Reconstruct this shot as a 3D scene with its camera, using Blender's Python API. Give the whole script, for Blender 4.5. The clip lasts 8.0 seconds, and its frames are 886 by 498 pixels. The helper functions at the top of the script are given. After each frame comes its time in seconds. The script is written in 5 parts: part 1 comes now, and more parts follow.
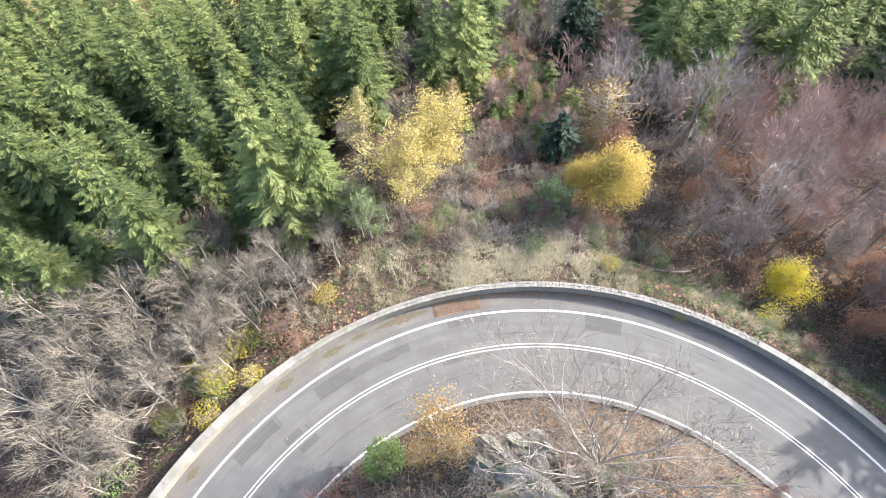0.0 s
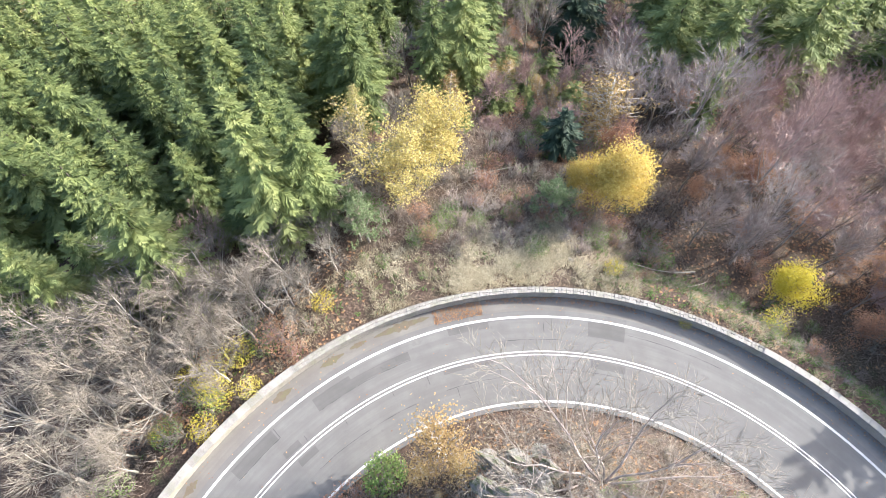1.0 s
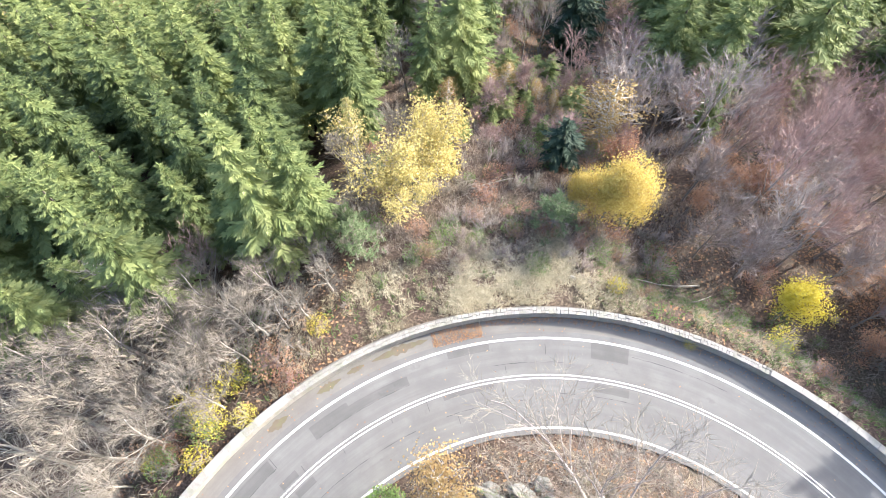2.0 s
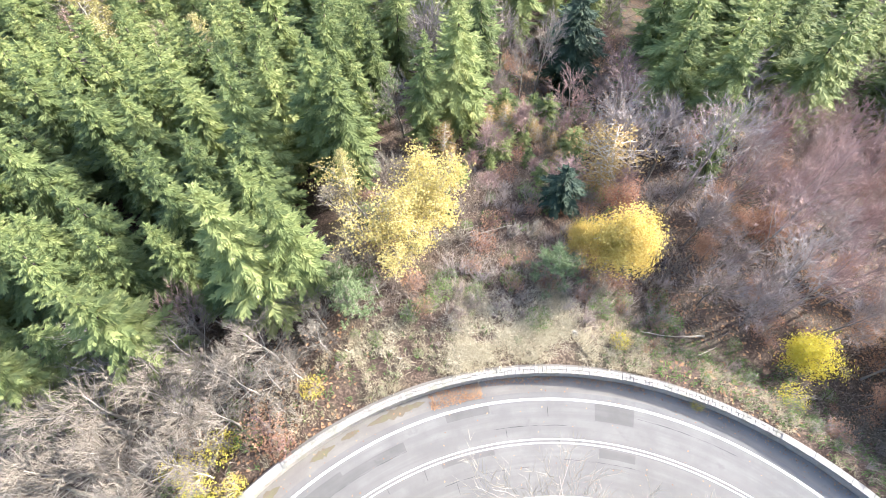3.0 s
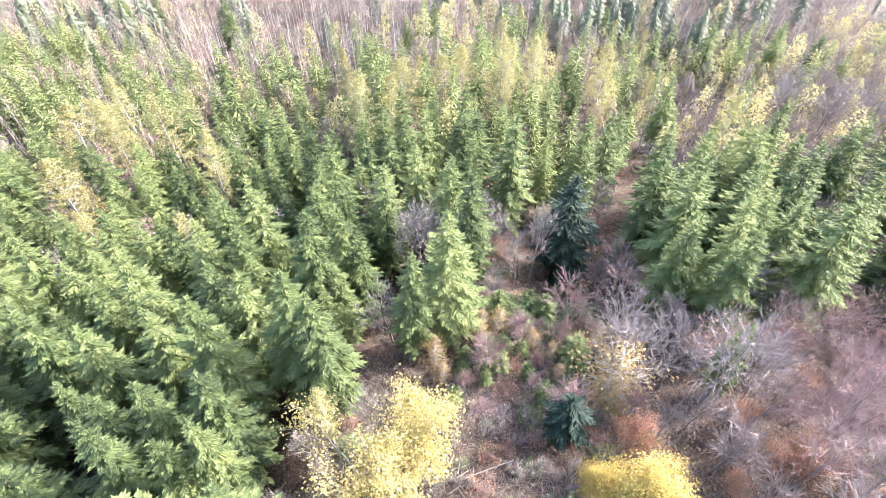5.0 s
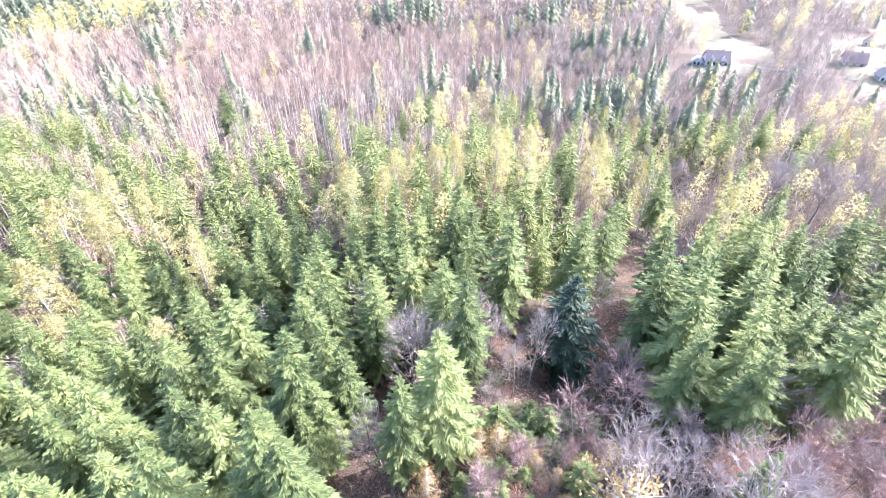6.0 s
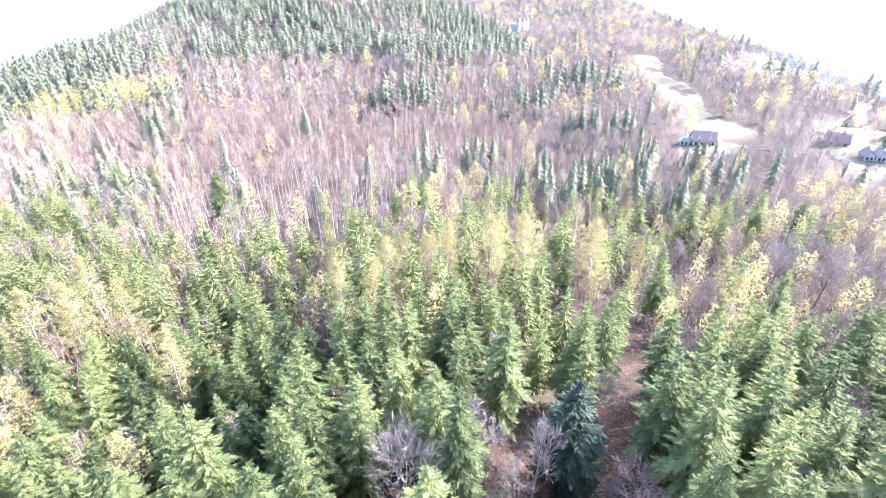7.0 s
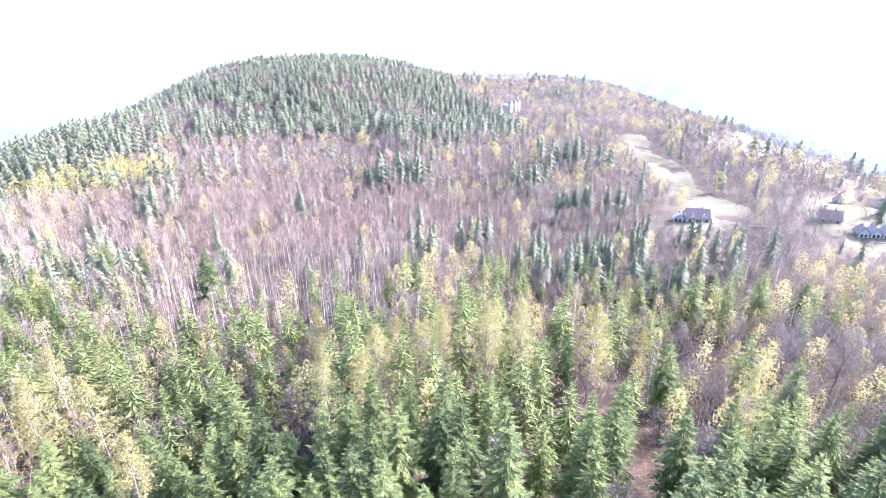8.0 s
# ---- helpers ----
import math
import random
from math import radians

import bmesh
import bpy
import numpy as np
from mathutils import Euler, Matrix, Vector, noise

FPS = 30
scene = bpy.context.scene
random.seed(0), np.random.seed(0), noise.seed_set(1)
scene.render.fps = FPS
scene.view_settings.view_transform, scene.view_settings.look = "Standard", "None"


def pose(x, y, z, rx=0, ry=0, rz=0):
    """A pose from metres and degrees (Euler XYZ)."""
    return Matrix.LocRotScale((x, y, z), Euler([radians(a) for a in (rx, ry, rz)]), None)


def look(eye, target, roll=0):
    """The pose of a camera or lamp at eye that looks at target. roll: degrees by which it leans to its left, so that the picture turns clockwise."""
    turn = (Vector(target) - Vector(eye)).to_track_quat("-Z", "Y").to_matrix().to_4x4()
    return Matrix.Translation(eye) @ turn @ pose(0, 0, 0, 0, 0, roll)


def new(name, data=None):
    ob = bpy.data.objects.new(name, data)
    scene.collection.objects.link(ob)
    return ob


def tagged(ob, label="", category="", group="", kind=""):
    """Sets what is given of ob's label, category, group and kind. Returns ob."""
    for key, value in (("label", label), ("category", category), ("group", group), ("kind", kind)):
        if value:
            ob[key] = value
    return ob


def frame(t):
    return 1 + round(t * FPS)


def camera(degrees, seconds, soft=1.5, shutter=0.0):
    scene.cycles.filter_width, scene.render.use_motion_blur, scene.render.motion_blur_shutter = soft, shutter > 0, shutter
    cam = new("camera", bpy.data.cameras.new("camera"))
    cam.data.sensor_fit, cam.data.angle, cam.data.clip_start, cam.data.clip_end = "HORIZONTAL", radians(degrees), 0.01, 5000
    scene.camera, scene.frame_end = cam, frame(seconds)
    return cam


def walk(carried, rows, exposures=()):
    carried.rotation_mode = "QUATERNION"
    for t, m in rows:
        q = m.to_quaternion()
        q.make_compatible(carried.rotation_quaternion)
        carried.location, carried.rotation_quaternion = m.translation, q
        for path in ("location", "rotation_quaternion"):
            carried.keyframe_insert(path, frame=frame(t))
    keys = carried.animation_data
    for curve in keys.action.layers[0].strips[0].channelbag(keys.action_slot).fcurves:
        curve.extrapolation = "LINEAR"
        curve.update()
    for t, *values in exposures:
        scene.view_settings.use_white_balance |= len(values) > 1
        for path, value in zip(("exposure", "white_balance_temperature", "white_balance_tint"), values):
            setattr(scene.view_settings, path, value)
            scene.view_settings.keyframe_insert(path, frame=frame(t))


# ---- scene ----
cam = camera(79.6, 8.0, 0.8)
METRES, EYE, TILT, LEAN, TURN = 38.0, 41.0, -58.0, 0.0, 0.0
ROWS = [
    (0.0, 0.0, 0.0, 0.0, 0.0, 0.0, -0.0),
    (0.5, -0.0021, 0.015, 0.0297, -0.11, -1.11, 0.12),
    (1.0, -0.0044, 0.0328, 0.0633, -0.23, -2.24, 0.29),
    (2.5, -0.0048, 0.0974, 0.1942, -0.61, -4.14, 0.9),
    (3.0, -0.0034, 0.121, 0.2475, -0.79, -2.62, 1.07),
    (3.5, -0.0011, 0.1459, 0.304, -0.92, 0.39, 1.28),
    (4.0, 0.0034, 0.1747, 0.3661, -1.01, 4.19, 1.5),
    (4.5, 0.0091, 0.2057, 0.4281, -1.13, 7.9, 1.68),
    (6.0, 0.0384, 0.3068, 0.628, -1.4, 19.05, 2.21),
    (6.5, 0.0484, 0.3426, 0.6953, -1.59, 22.79, 2.43),
    (7.0, 0.0587, 0.378, 0.7613, -1.78, 26.6, 2.64),
    (7.5, 0.0679, 0.413, 0.8261, -1.97, 30.42, 2.82),
    (8.0, 0.0754, 0.4467, 0.8889, -2.14, 34.29, 3.01),
]
EXPO = [(0.0, 2.06, 6150, 10), (2.5, 2.45, 6130, 10), (3.0, 2.54, 6100, 11), (4.0, 2.56, 5980, 13), (4.7, 2.64, 5900, 15), (5.8, 3.03, 5580, 21), (7.0, 2.97, 5450, 25), (8.0, 2.74, 5380, 26)]
walk(cam, [(t, pose(0, 0, EYE, TILT, LEAN, TURN) @ pose(METRES * x, METRES * y, METRES * z, 90 + pitch, roll, yaw)) for t, x, y, z, yaw, pitch, roll in ROWS], EXPO)

# ---- light: a hazy autumn sun ahead and to the right, low ----
SUN_AZ, SUN_EL = 68.0, 26.0
world = bpy.data.worlds.new("sky")
scene.world = world
world.use_nodes = True
wn = world.node_tree.nodes
wn.clear()
sky = wn.new("ShaderNodeTexSky")
sky.sky_type = "NISHITA"
sky.sun_disc = False
sky.sun_elevation = radians(SUN_EL)
sky.sun_rotation = radians(SUN_AZ)
sky.air_density = 1.0
sky.dust_density = 4.0
sky_bg = wn.new("ShaderNodeBackground")
sky_bg.inputs["Strength"].default_value = 0.15
sky_out = wn.new("ShaderNodeOutputWorld")
world.node_tree.links.new(sky.outputs[0], sky_bg.inputs[0])
world.node_tree.links.new(sky_bg.outputs[0], sky_out.inputs[0])
sun_data = bpy.data.lights.new("sun", "SUN")
sun_data.energy = 3.0
sun_data.angle = radians(0.6)
sun_data.color = (1.0, 0.94, 0.84)
sun = new("sun", sun_data)
sun_way = Vector((math.sin(radians(SUN_AZ)) * math.cos(radians(SUN_EL)), math.cos(radians(SUN_AZ)) * math.cos(radians(SUN_EL)), math.sin(radians(SUN_EL))))
sun.matrix_world = look(sun_way * 300, (0, 0, 0))

# ---- materials ----


class Nodes:
    """Short-hand for one node material."""

    def __init__(self, name):
        self.mat = bpy.data.materials.new(name)
        self.mat.use_nodes = True
        self.tree = self.mat.node_tree
        self.tree.nodes.clear()
        self.out = self.add("ShaderNodeOutputMaterial")

    def add(self, kind, operation=""):
        node = self.tree.nodes.new(kind)
        if operation:
            node.operation = operation
        return node

    def link(self, a, b):
        self.tree.links.new(a, b)

    def coords(self):
        return self.add("ShaderNodeNewGeometry").outputs["Position"]

    def local(self):
        return self.add("ShaderNodeTexCoord").outputs["Object"]

    def noise(self, where, scale, detail=3.0, rough=0.55):
        n = self.add("ShaderNodeTexNoise")
        n.inputs["Scale"].default_value = scale
        n.inputs["Detail"].default_value = detail
        n.inputs["Roughness"].default_value = rough
        self.link(where, n.inputs["Vector"])
        return n.outputs["Fac"]

    def ramp(self, fac, stops):
        n = self.add("ShaderNodeValToRGB")
        els = n.color_ramp.elements
        while len(els) < len(stops):
            els.new(0.5)
        for el, (at, col) in zip(els, stops):
            el.position = at
            el.color = (*col, 1.0)
        self.link(fac, n.inputs[0])
        return n.outputs[0]

    def mix(self, fac, a, b, mode="MIX"):
        n = self.add("ShaderNodeMix")
        n.data_type, n.blend_type = "RGBA", mode
        for sock, value in ((n.inputs[0], fac), (n.inputs[6], a), (n.inputs[7], b)):
            if isinstance(value, (int, float)):
                sock.default_value = value
            elif isinstance(value, tuple):
                sock.default_value = (*value, 1.0)
            else:
                self.link(value, sock)
        return n.outputs[2]

    def bump(self, height, strength, distance):
        n = self.add("ShaderNodeBump")
        n.inputs["Strength"].default_value = strength
        n.inputs["Distance"].default_value = distance
        self.link(height, n.inputs["Height"])
        return n.outputs[0]

    def surface(self, colour, rough=0.9, normal=None, through_light=0.0, spec=0.3):
        p = self.add("ShaderNodeBsdfPrincipled")
        p.inputs["Roughness"].default_value = rough
        p.inputs["Specular IOR Level"].default_value = spec
        if isinstance(colour, tuple):
            p.inputs["Base Color"].default_value = (*colour, 1.0)
        else:
            self.link(colour, p.inputs["Base Color"])
        if normal is not None:
            self.link(normal, p.inputs["Normal"])
        shader = p.outputs[0]
        if through_light:
            tr = self.add("ShaderNodeBsdfTranslucent")
            if isinstance(colour, tuple):
                tr.inputs[0].default_value = (*colour, 1.0)
            else:
                self.link(colour, tr.inputs[0])
            m = self.add("ShaderNodeMixShader")
            m.inputs[0].default_value = through_light
            self.link(shader, m.inputs[1])
            self.link(tr.outputs[0], m.inputs[2])
            shader = m.outputs[0]
        self.link(shader, self.out.inputs[0])
        return self.mat


def foliage(name, stops, through_light=0.25, spread=0.35, rough=0.75, patch=0.25, by_tree=0.55):
    """Leaves or needles: tint by tree, by spray and by larger patches."""
    n = Nodes(name)
    tree = n.add("ShaderNodeObjectInfo").outputs["Random"]
    isle = n.add("ShaderNodeNewGeometry").outputs["Random Per Island"]
    big = n.noise(n.coords(), patch, 2.0)
    m1 = n.add("ShaderNodeMath", operation="MULTIPLY_ADD")
    n.link(isle, m1.inputs[0])
    m1.inputs[1].default_value = spread
    half = n.add("ShaderNodeMath", operation="MULTIPLY")
    n.link(tree, half.inputs[0])
    half.inputs[1].default_value = by_tree
    n.link(half.outputs[0], m1.inputs[2])
    m2 = n.add("ShaderNodeMath", operation="MULTIPLY_ADD")
    n.link(big, m2.inputs[0])
    m2.inputs[1].default_value = 0.5
    m3 = n.add("ShaderNodeMath", operation="SUBTRACT")
    n.link(m1.outputs[0], m3.inputs[0])
    m3.inputs[1].default_value = 0.22
    n.link(m3.outputs[0], m2.inputs[2])
    return n.surface(n.ramp(m2.outputs[0], stops), rough, None, through_light, 0.25)


def bark(name, dark, light, scale=3.0):
    n = Nodes(name)
    where = n.local()
    fine = n.noise(where, scale, 4.0, 0.7)
    tree = n.add("ShaderNodeObjectInfo").outputs["Random"]
    col = n.ramp(fine, [(0.32, dark), (0.68, light)])
    col = n.mix(0.45, col, n.ramp(tree, [(0.0, dark), (1.0, light)]))
    return n.surface(col, 0.9, n.bump(fine, 0.5, 0.02))


M_SPRUCE = foliage("spruce_needles", [(0.05, (0.064, 0.092, 0.042)), (0.4, (0.144, 0.184, 0.072)), (0.75, (0.226, 0.268, 0.104)), (1.0, (0.300, 0.334, 0.138))], 0.46, 0.5)
M_FIR = foliage("fir_needles", [(0.1, (0.012, 0.027, 0.018)), (0.9, (0.032, 0.055, 0.034))], 0.12, 0.5)
M_PINE = foliage("pine_needles", [(0.1, (0.11, 0.15, 0.075)), (0.9, (0.205, 0.25, 0.12))], 0.3, 0.4)
M_YELLOW = foliage("golden_yellow_leaves", [(0.05, (0.42, 0.305, 0.080)), (0.35, (0.54, 0.425, 0.125)), (0.7, (0.61, 0.515, 0.18))], 0.38, 0.5, 0.75, 1.1, 0.08)
M_PALE_YELLOW = foliage("pale_yellow_crown_leaves", [(0.05, (0.40, 0.315, 0.115)), (0.35, (0.52, 0.445, 0.165)), (0.7, (0.59, 0.54, 0.24))], 0.38, 0.5, 0.75, 1.1, 0.08)
M_LEMON = foliage("bright_yellow_leaves", [(0.05, (0.42, 0.31, 0.035)), (0.5, (0.62, 0.50, 0.055)), (1.0, (0.70, 0.61, 0.11))], 0.4, 0.5, 0.75, 1.3)
M_GOLD = foliage("dull_gold_leaves", [(0.05, (0.36, 0.29, 0.03)), (0.5, (0.52, 0.45, 0.05)), (1.0, (0.60, 0.54, 0.10))], 0.4, 0.7)
M_LARCH = foliage("larch_needles", [(0.05, (0.26, 0.22, 0.088)), (0.5, (0.345, 0.312, 0.130)), (1.0, (0.415, 0.390, 0.188))], 0.42, 0.5)
M_RUST = foliage("rust_brown_leaves", [(0.05, (0.19, 0.095, 0.064)), (0.5, (0.33, 0.175, 0.108)), (1.0, (0.44, 0.275, 0.175))], 0.38, 0.6)
M_OCHRE = foliage("ochre_leaves", [(0.05, (0.20, 0.125, 0.06)), (0.5, (0.31, 0.21, 0.09)), (1.0, (0.41, 0.31, 0.145))], 0.4, 0.6)
M_TAN = foliage("tan_birch_leaves", [(0.05, (0.30, 0.195, 0.085)), (0.5, (0.42, 0.30, 0.135)), (1.0, (0.52, 0.41, 0.21))], 0.4, 0.6)
M_GREEN = foliage("green_leaves", [(0.05, (0.075, 0.145, 0.045)), (0.5, (0.13, 0.225, 0.065)), (1.0, (0.23, 0.31, 0.10))], 0.45, 0.6, 0.9)
M_TWIG = bark("bare_twigs", (0.20, 0.168, 0.152), (0.36, 0.315, 0.29), 1.2)
M_TWIG_RED = bark("reddish_twigs", (0.20, 0.13, 0.115), (0.38, 0.28, 0.255), 1.2)
M_TWIG_LILAC = bark("lilac_grey_twigs", (0.19, 0.15, 0.13), (0.36, 0.30, 0.265), 1.2)
M_TWIG_PALE = bark("pale_grey_twigs", (0.150, 0.130, 0.106), (0.275, 0.245, 0.206), 1.2)
M_BARK = bark("grey_brown_bark", (0.13, 0.11, 0.093), (0.30, 0.265, 0.23), 4.0)
M_BARK_DARK = bark("dark_spruce_bark", (0.055, 0.045, 0.038), (0.14, 0.115, 0.095), 4.0)
M_BARK_PALE = bark("pale_bark", (0.22, 0.20, 0.17), (0.46, 0.43, 0.38), 3.0)
M_BIRCH = bark("birch_bark", (0.40, 0.36, 0.32), (0.76, 0.73, 0.68), 5.0)


def ground_material():
    n = Nodes("forest_floor")
    where = n.coords()
    big = n.noise(where, 0.09, 4.0, 0.6)
    mid = n.noise(where, 0.55, 5.0, 0.65)
    fine = n.noise(where, 5.0, 4.0, 0.7)
    litter = n.ramp(fine, [(0.34, (0.022, 0.015, 0.011)), (0.52, (0.068, 0.046, 0.034)), (0.70, (0.17, 0.122, 0.092))])
    grass = n.ramp(fine, [(0.34, (0.040, 0.034, 0.022)), (0.52, (0.11, 0.094, 0.064)), (0.70, (0.25, 0.215, 0.155))])
    moss = n.ramp(fine, [(0.34, (0.02, 0.026, 0.013)), (0.68, (0.085, 0.095, 0.045))])
    col = n.mix(n.ramp(big, [(0.50, (0, 0, 0)), (0.66, (0.7, 0.7, 0.7))]), litter, grass)
    col = n.mix(n.ramp(mid, [(0.55, (0, 0, 0)), (0.68, (0.45, 0.45, 0.45))]), col, moss)
    return n.surface(col, 0.95, n.bump(mid, 0.8, 0.25))


def asphalt_material(name, dark, light):
    n = Nodes(name)
    where = n.coords()
    grain = n.noise(where, 30.0, 3.0, 0.7)
    wear = n.noise(where, 0.45, 5.0, 0.6)
    col = n.ramp(wear, [(0.3, dark), (0.7, light)])
    col = n.mix(0.35, col, n.ramp(grain, [(0.3, dark), (0.75, light)]), "MIX")
    # tracks worn along the lanes, round the bend's middle
    rel = n.add("ShaderNodeVectorMath", "SUBTRACT")
    n.link(where, rel.inputs[0])
    rel.inputs[1].default_value = (8.5, -10.7, -4.0)
    far = n.add("ShaderNodeVectorMath", "LENGTH")
    n.link(rel.outputs[0], far.inputs[0])
    parts = n.add("ShaderNodeSeparateXYZ")
    n.link(rel.outputs[0], parts.inputs[0])
    way = n.add("ShaderNodeMath", "ARCTAN2")
    n.link(parts.outputs[0], way.inputs[0])
    n.link(parts.outputs[1], way.inputs[1])
    lane = n.add("ShaderNodeCombineXYZ")
    n.link(far.outputs["Value"], lane.inputs[0])
    n.link(way.outputs[0], lane.inputs[1])
    track = n.noise(lane.outputs[0], 1.9, 4.0, 0.6)
    col = n.mix(n.ramp(track, [(0.40, (0.45, 0.45, 0.45)), (0.58, (0, 0, 0))]), col, dark)
    stain = n.noise(where, 1.3, 4.0, 0.6)
    col = n.mix(n.ramp(stain, [(0.62, (0, 0, 0)), (0.72, (0.5, 0.5, 0.5))]), col, dark)
    return n.surface(col, 0.85, n.bump(grain, 0.3, 0.01))


M_GROUND = ground_material()
M_ASPHALT = asphalt_material("worn_asphalt", (0.100, 0.097, 0.094), (0.160, 0.155, 0.149))
M_ASPHALT_PATCH = asphalt_material("dark_asphalt_repair", (0.080, 0.078, 0.075), (0.122, 0.118, 0.113))
M_SHOULDER = asphalt_material("dusty_shoulder_asphalt", (0.115, 0.106, 0.098), (0.182, 0.169, 0.154))


def paint_material():
    n = Nodes("worn_white_road_paint")
    where = n.coords()
    wear = n.noise(where, 6.0, 5.0, 0.7)
    col = n.ramp(wear, [(0.30, (0.25, 0.245, 0.235)), (0.46, (0.50, 0.495, 0.48)), (0.8, (0.62, 0.61, 0.59))])
    return n.surface(col, 0.7)


def stone_material(name, dark, light, moss_amount=0.0, relief=0.03):
    n = Nodes(name)
    where = n.coords()
    a = n.noise(where, 2.2, 5.0, 0.65)
    b = n.noise(where, 14.0, 4.0, 0.7)
    one = n.add("ShaderNodeObjectInfo").outputs["Random"]
    col = n.mix(0.5, n.ramp(a, [(0.3, dark), (0.7, light)]), n.ramp(one, [(0.0, dark), (1.0, light)]))
    col = n.mix(0.3, col, n.ramp(b, [(0.35, dark), (0.65, light)]))
    if moss_amount:
        col = n.mix(n.ramp(n.noise(where, 1.1, 4.0), [(0.5, (0, 0, 0)), (0.62, (moss_amount,) * 3)]), col, (0.10, 0.12, 0.045))
    if relief > 0.05:
        b = n.mix(0.5, a, n.noise(where, 6.0, 8.0, 0.75))
    return n.surface(col, 0.9, n.bump(b, 0.5 if relief < 0.05 else 1.0, relief))


M_PAINT = paint_material()
M_COPING = stone_material("pale_wall_stone", (0.15, 0.14, 0.126), (0.345, 0.326, 0.30), 0.25)
M_MASONRY = stone_material("wall_masonry", (0.20, 0.18, 0.16), (0.42, 0.39, 0.35), 0.3)
M_MORTAR = stone_material("grey_mortar", (0.17, 0.158, 0.142), (0.27, 0.25, 0.228))
M_ROCK = stone_material("mossy_grey_rock", (0.095, 0.092, 0.084), (0.33, 0.32, 0.30), 0.85, 0.35)
M_FIELD = stone_material("dry_meadow_grass", (0.095, 0.085, 0.05), (0.145, 0.128, 0.08), 0.35)
M_STRAW = foliage("dry_grass_blades", [(0.05, (0.20, 0.172, 0.112)), (0.5, (0.395, 0.345, 0.24)), (1.0, (0.56, 0.51, 0.385))], 0.32, 0.7)
M_LITTER = foliage("fallen_leaves", [(0.05, (0.13, 0.07, 0.04)), (0.5, (0.25, 0.14, 0.075)), (1.0, (0.36, 0.23, 0.125))], 0.1, 0.8)

# ---- mesh building ----


class Shape:
    """Gathers vertices and faces of one mesh."""

    def __init__(self):
        self.v, self.f = [], []

    def add(self, verts, faces):
        base = len(self.v)
        self.v.extend(verts)
        self.f.extend([tuple(base + i for i in face) for face in faces])

    def tube(self, points, radii, sides=5, tip=False):
        """A tapered round bar along points."""
        ring = []
        n = len(points)
        for i, (p, r) in enumerate(zip(points, radii)):
            d = (points[min(i + 1, n - 1)] - points[max(i - 1, 0)]).normalized()
            a = d.orthogonal().normalized()
            b = d.cross(a)
            ids = []
            if tip and i == n - 1:
                ids = [len(self.v)] * sides
                self.v.append(tuple(p))
            else:
                for k in range(sides):
                    w = 2 * math.pi * k / sides
                    ids.append(len(self.v))
                    self.v.append(tuple(p + a * (r * math.cos(w)) + b * (r * math.sin(w))))
            ring.append(ids)
        for i in range(n - 1):
            for k in range(sides):
                a0, a1 = ring[i][k], ring[i][(k + 1) % sides]
                b0, b1 = ring[i + 1][k], ring[i + 1][(k + 1) % sides]
                self.f.append((a0, a1, b0) if b0 == b1 else (a0, a1, b1, b0))

    def leaf(self, p, along, across):
        """A small folded leaf of four corners."""
        q = p + along * 0.5
        up = along.cross(across) * (0.25 / max(along.length, 1e-6))
        self.add([tuple(p), tuple(q + across * 0.5 + up), tuple(p + along), tuple(q - across * 0.5 + up)], [(0, 1, 2), (0, 2, 3)])

    def mesh(self, name, mat, smooth=False):
        me = bpy.data.meshes.new(name)
        me.from_pydata(self.v, [], self.f)
        me.materials.append(mat)
        if smooth:
            me.polygons.foreach_set("use_smooth", [True] * len(me.polygons))
        me.update()
        return me


def part(name, shape, mat, parent, label="", smooth=False):
    """One mesh object under a thing or a part."""
    ob = new(name, shape if isinstance(shape, bpy.types.Mesh) else shape.mesh(name, mat, smooth))
    ob.parent = parent
    if label:
        tagged(ob, label)
    return ob


def thing(name, label, category, group="", kind=""):
    return tagged(new(name), label, category, group, kind)


R = random.Random(7)


def rnd(a, b):
    return R.uniform(a, b)


def turn_of(v, angle_to, round_by):
    """The direction v bent by angle_to, towards a side given by round_by."""
    a = v.orthogonal().normalized()
    b = v.normalized().cross(a)
    side = a * math.cos(round_by) + b * math.sin(round_by)
    return (v.normalized() * math.cos(angle_to) + side * math.sin(angle_to)).normalized()


# ---- the lie of the land ----
CX, CY = 8.5, -10.7
ROAD_Z = -4.0
PROFILE_Y = [-400, 26, 38, 46, 52, 65, 78, 90, 120, 150, 200, 260, 330, 6000]
PROFILE_Z = [-4.2, -4.2, -5.6, -7.0, -9.0, -13.5, -19.5, -22.5, -26.0, -31.0, -40.0, -48.0, -53.0, -55.0]


def step(u):
    u = np.clip(u, 0.0, 1.0)
    return u * u * (3 - 2 * u)


def bend_radius(x, y):
    return np.hypot(x - CX, np.maximum(y - CY, 0.0))


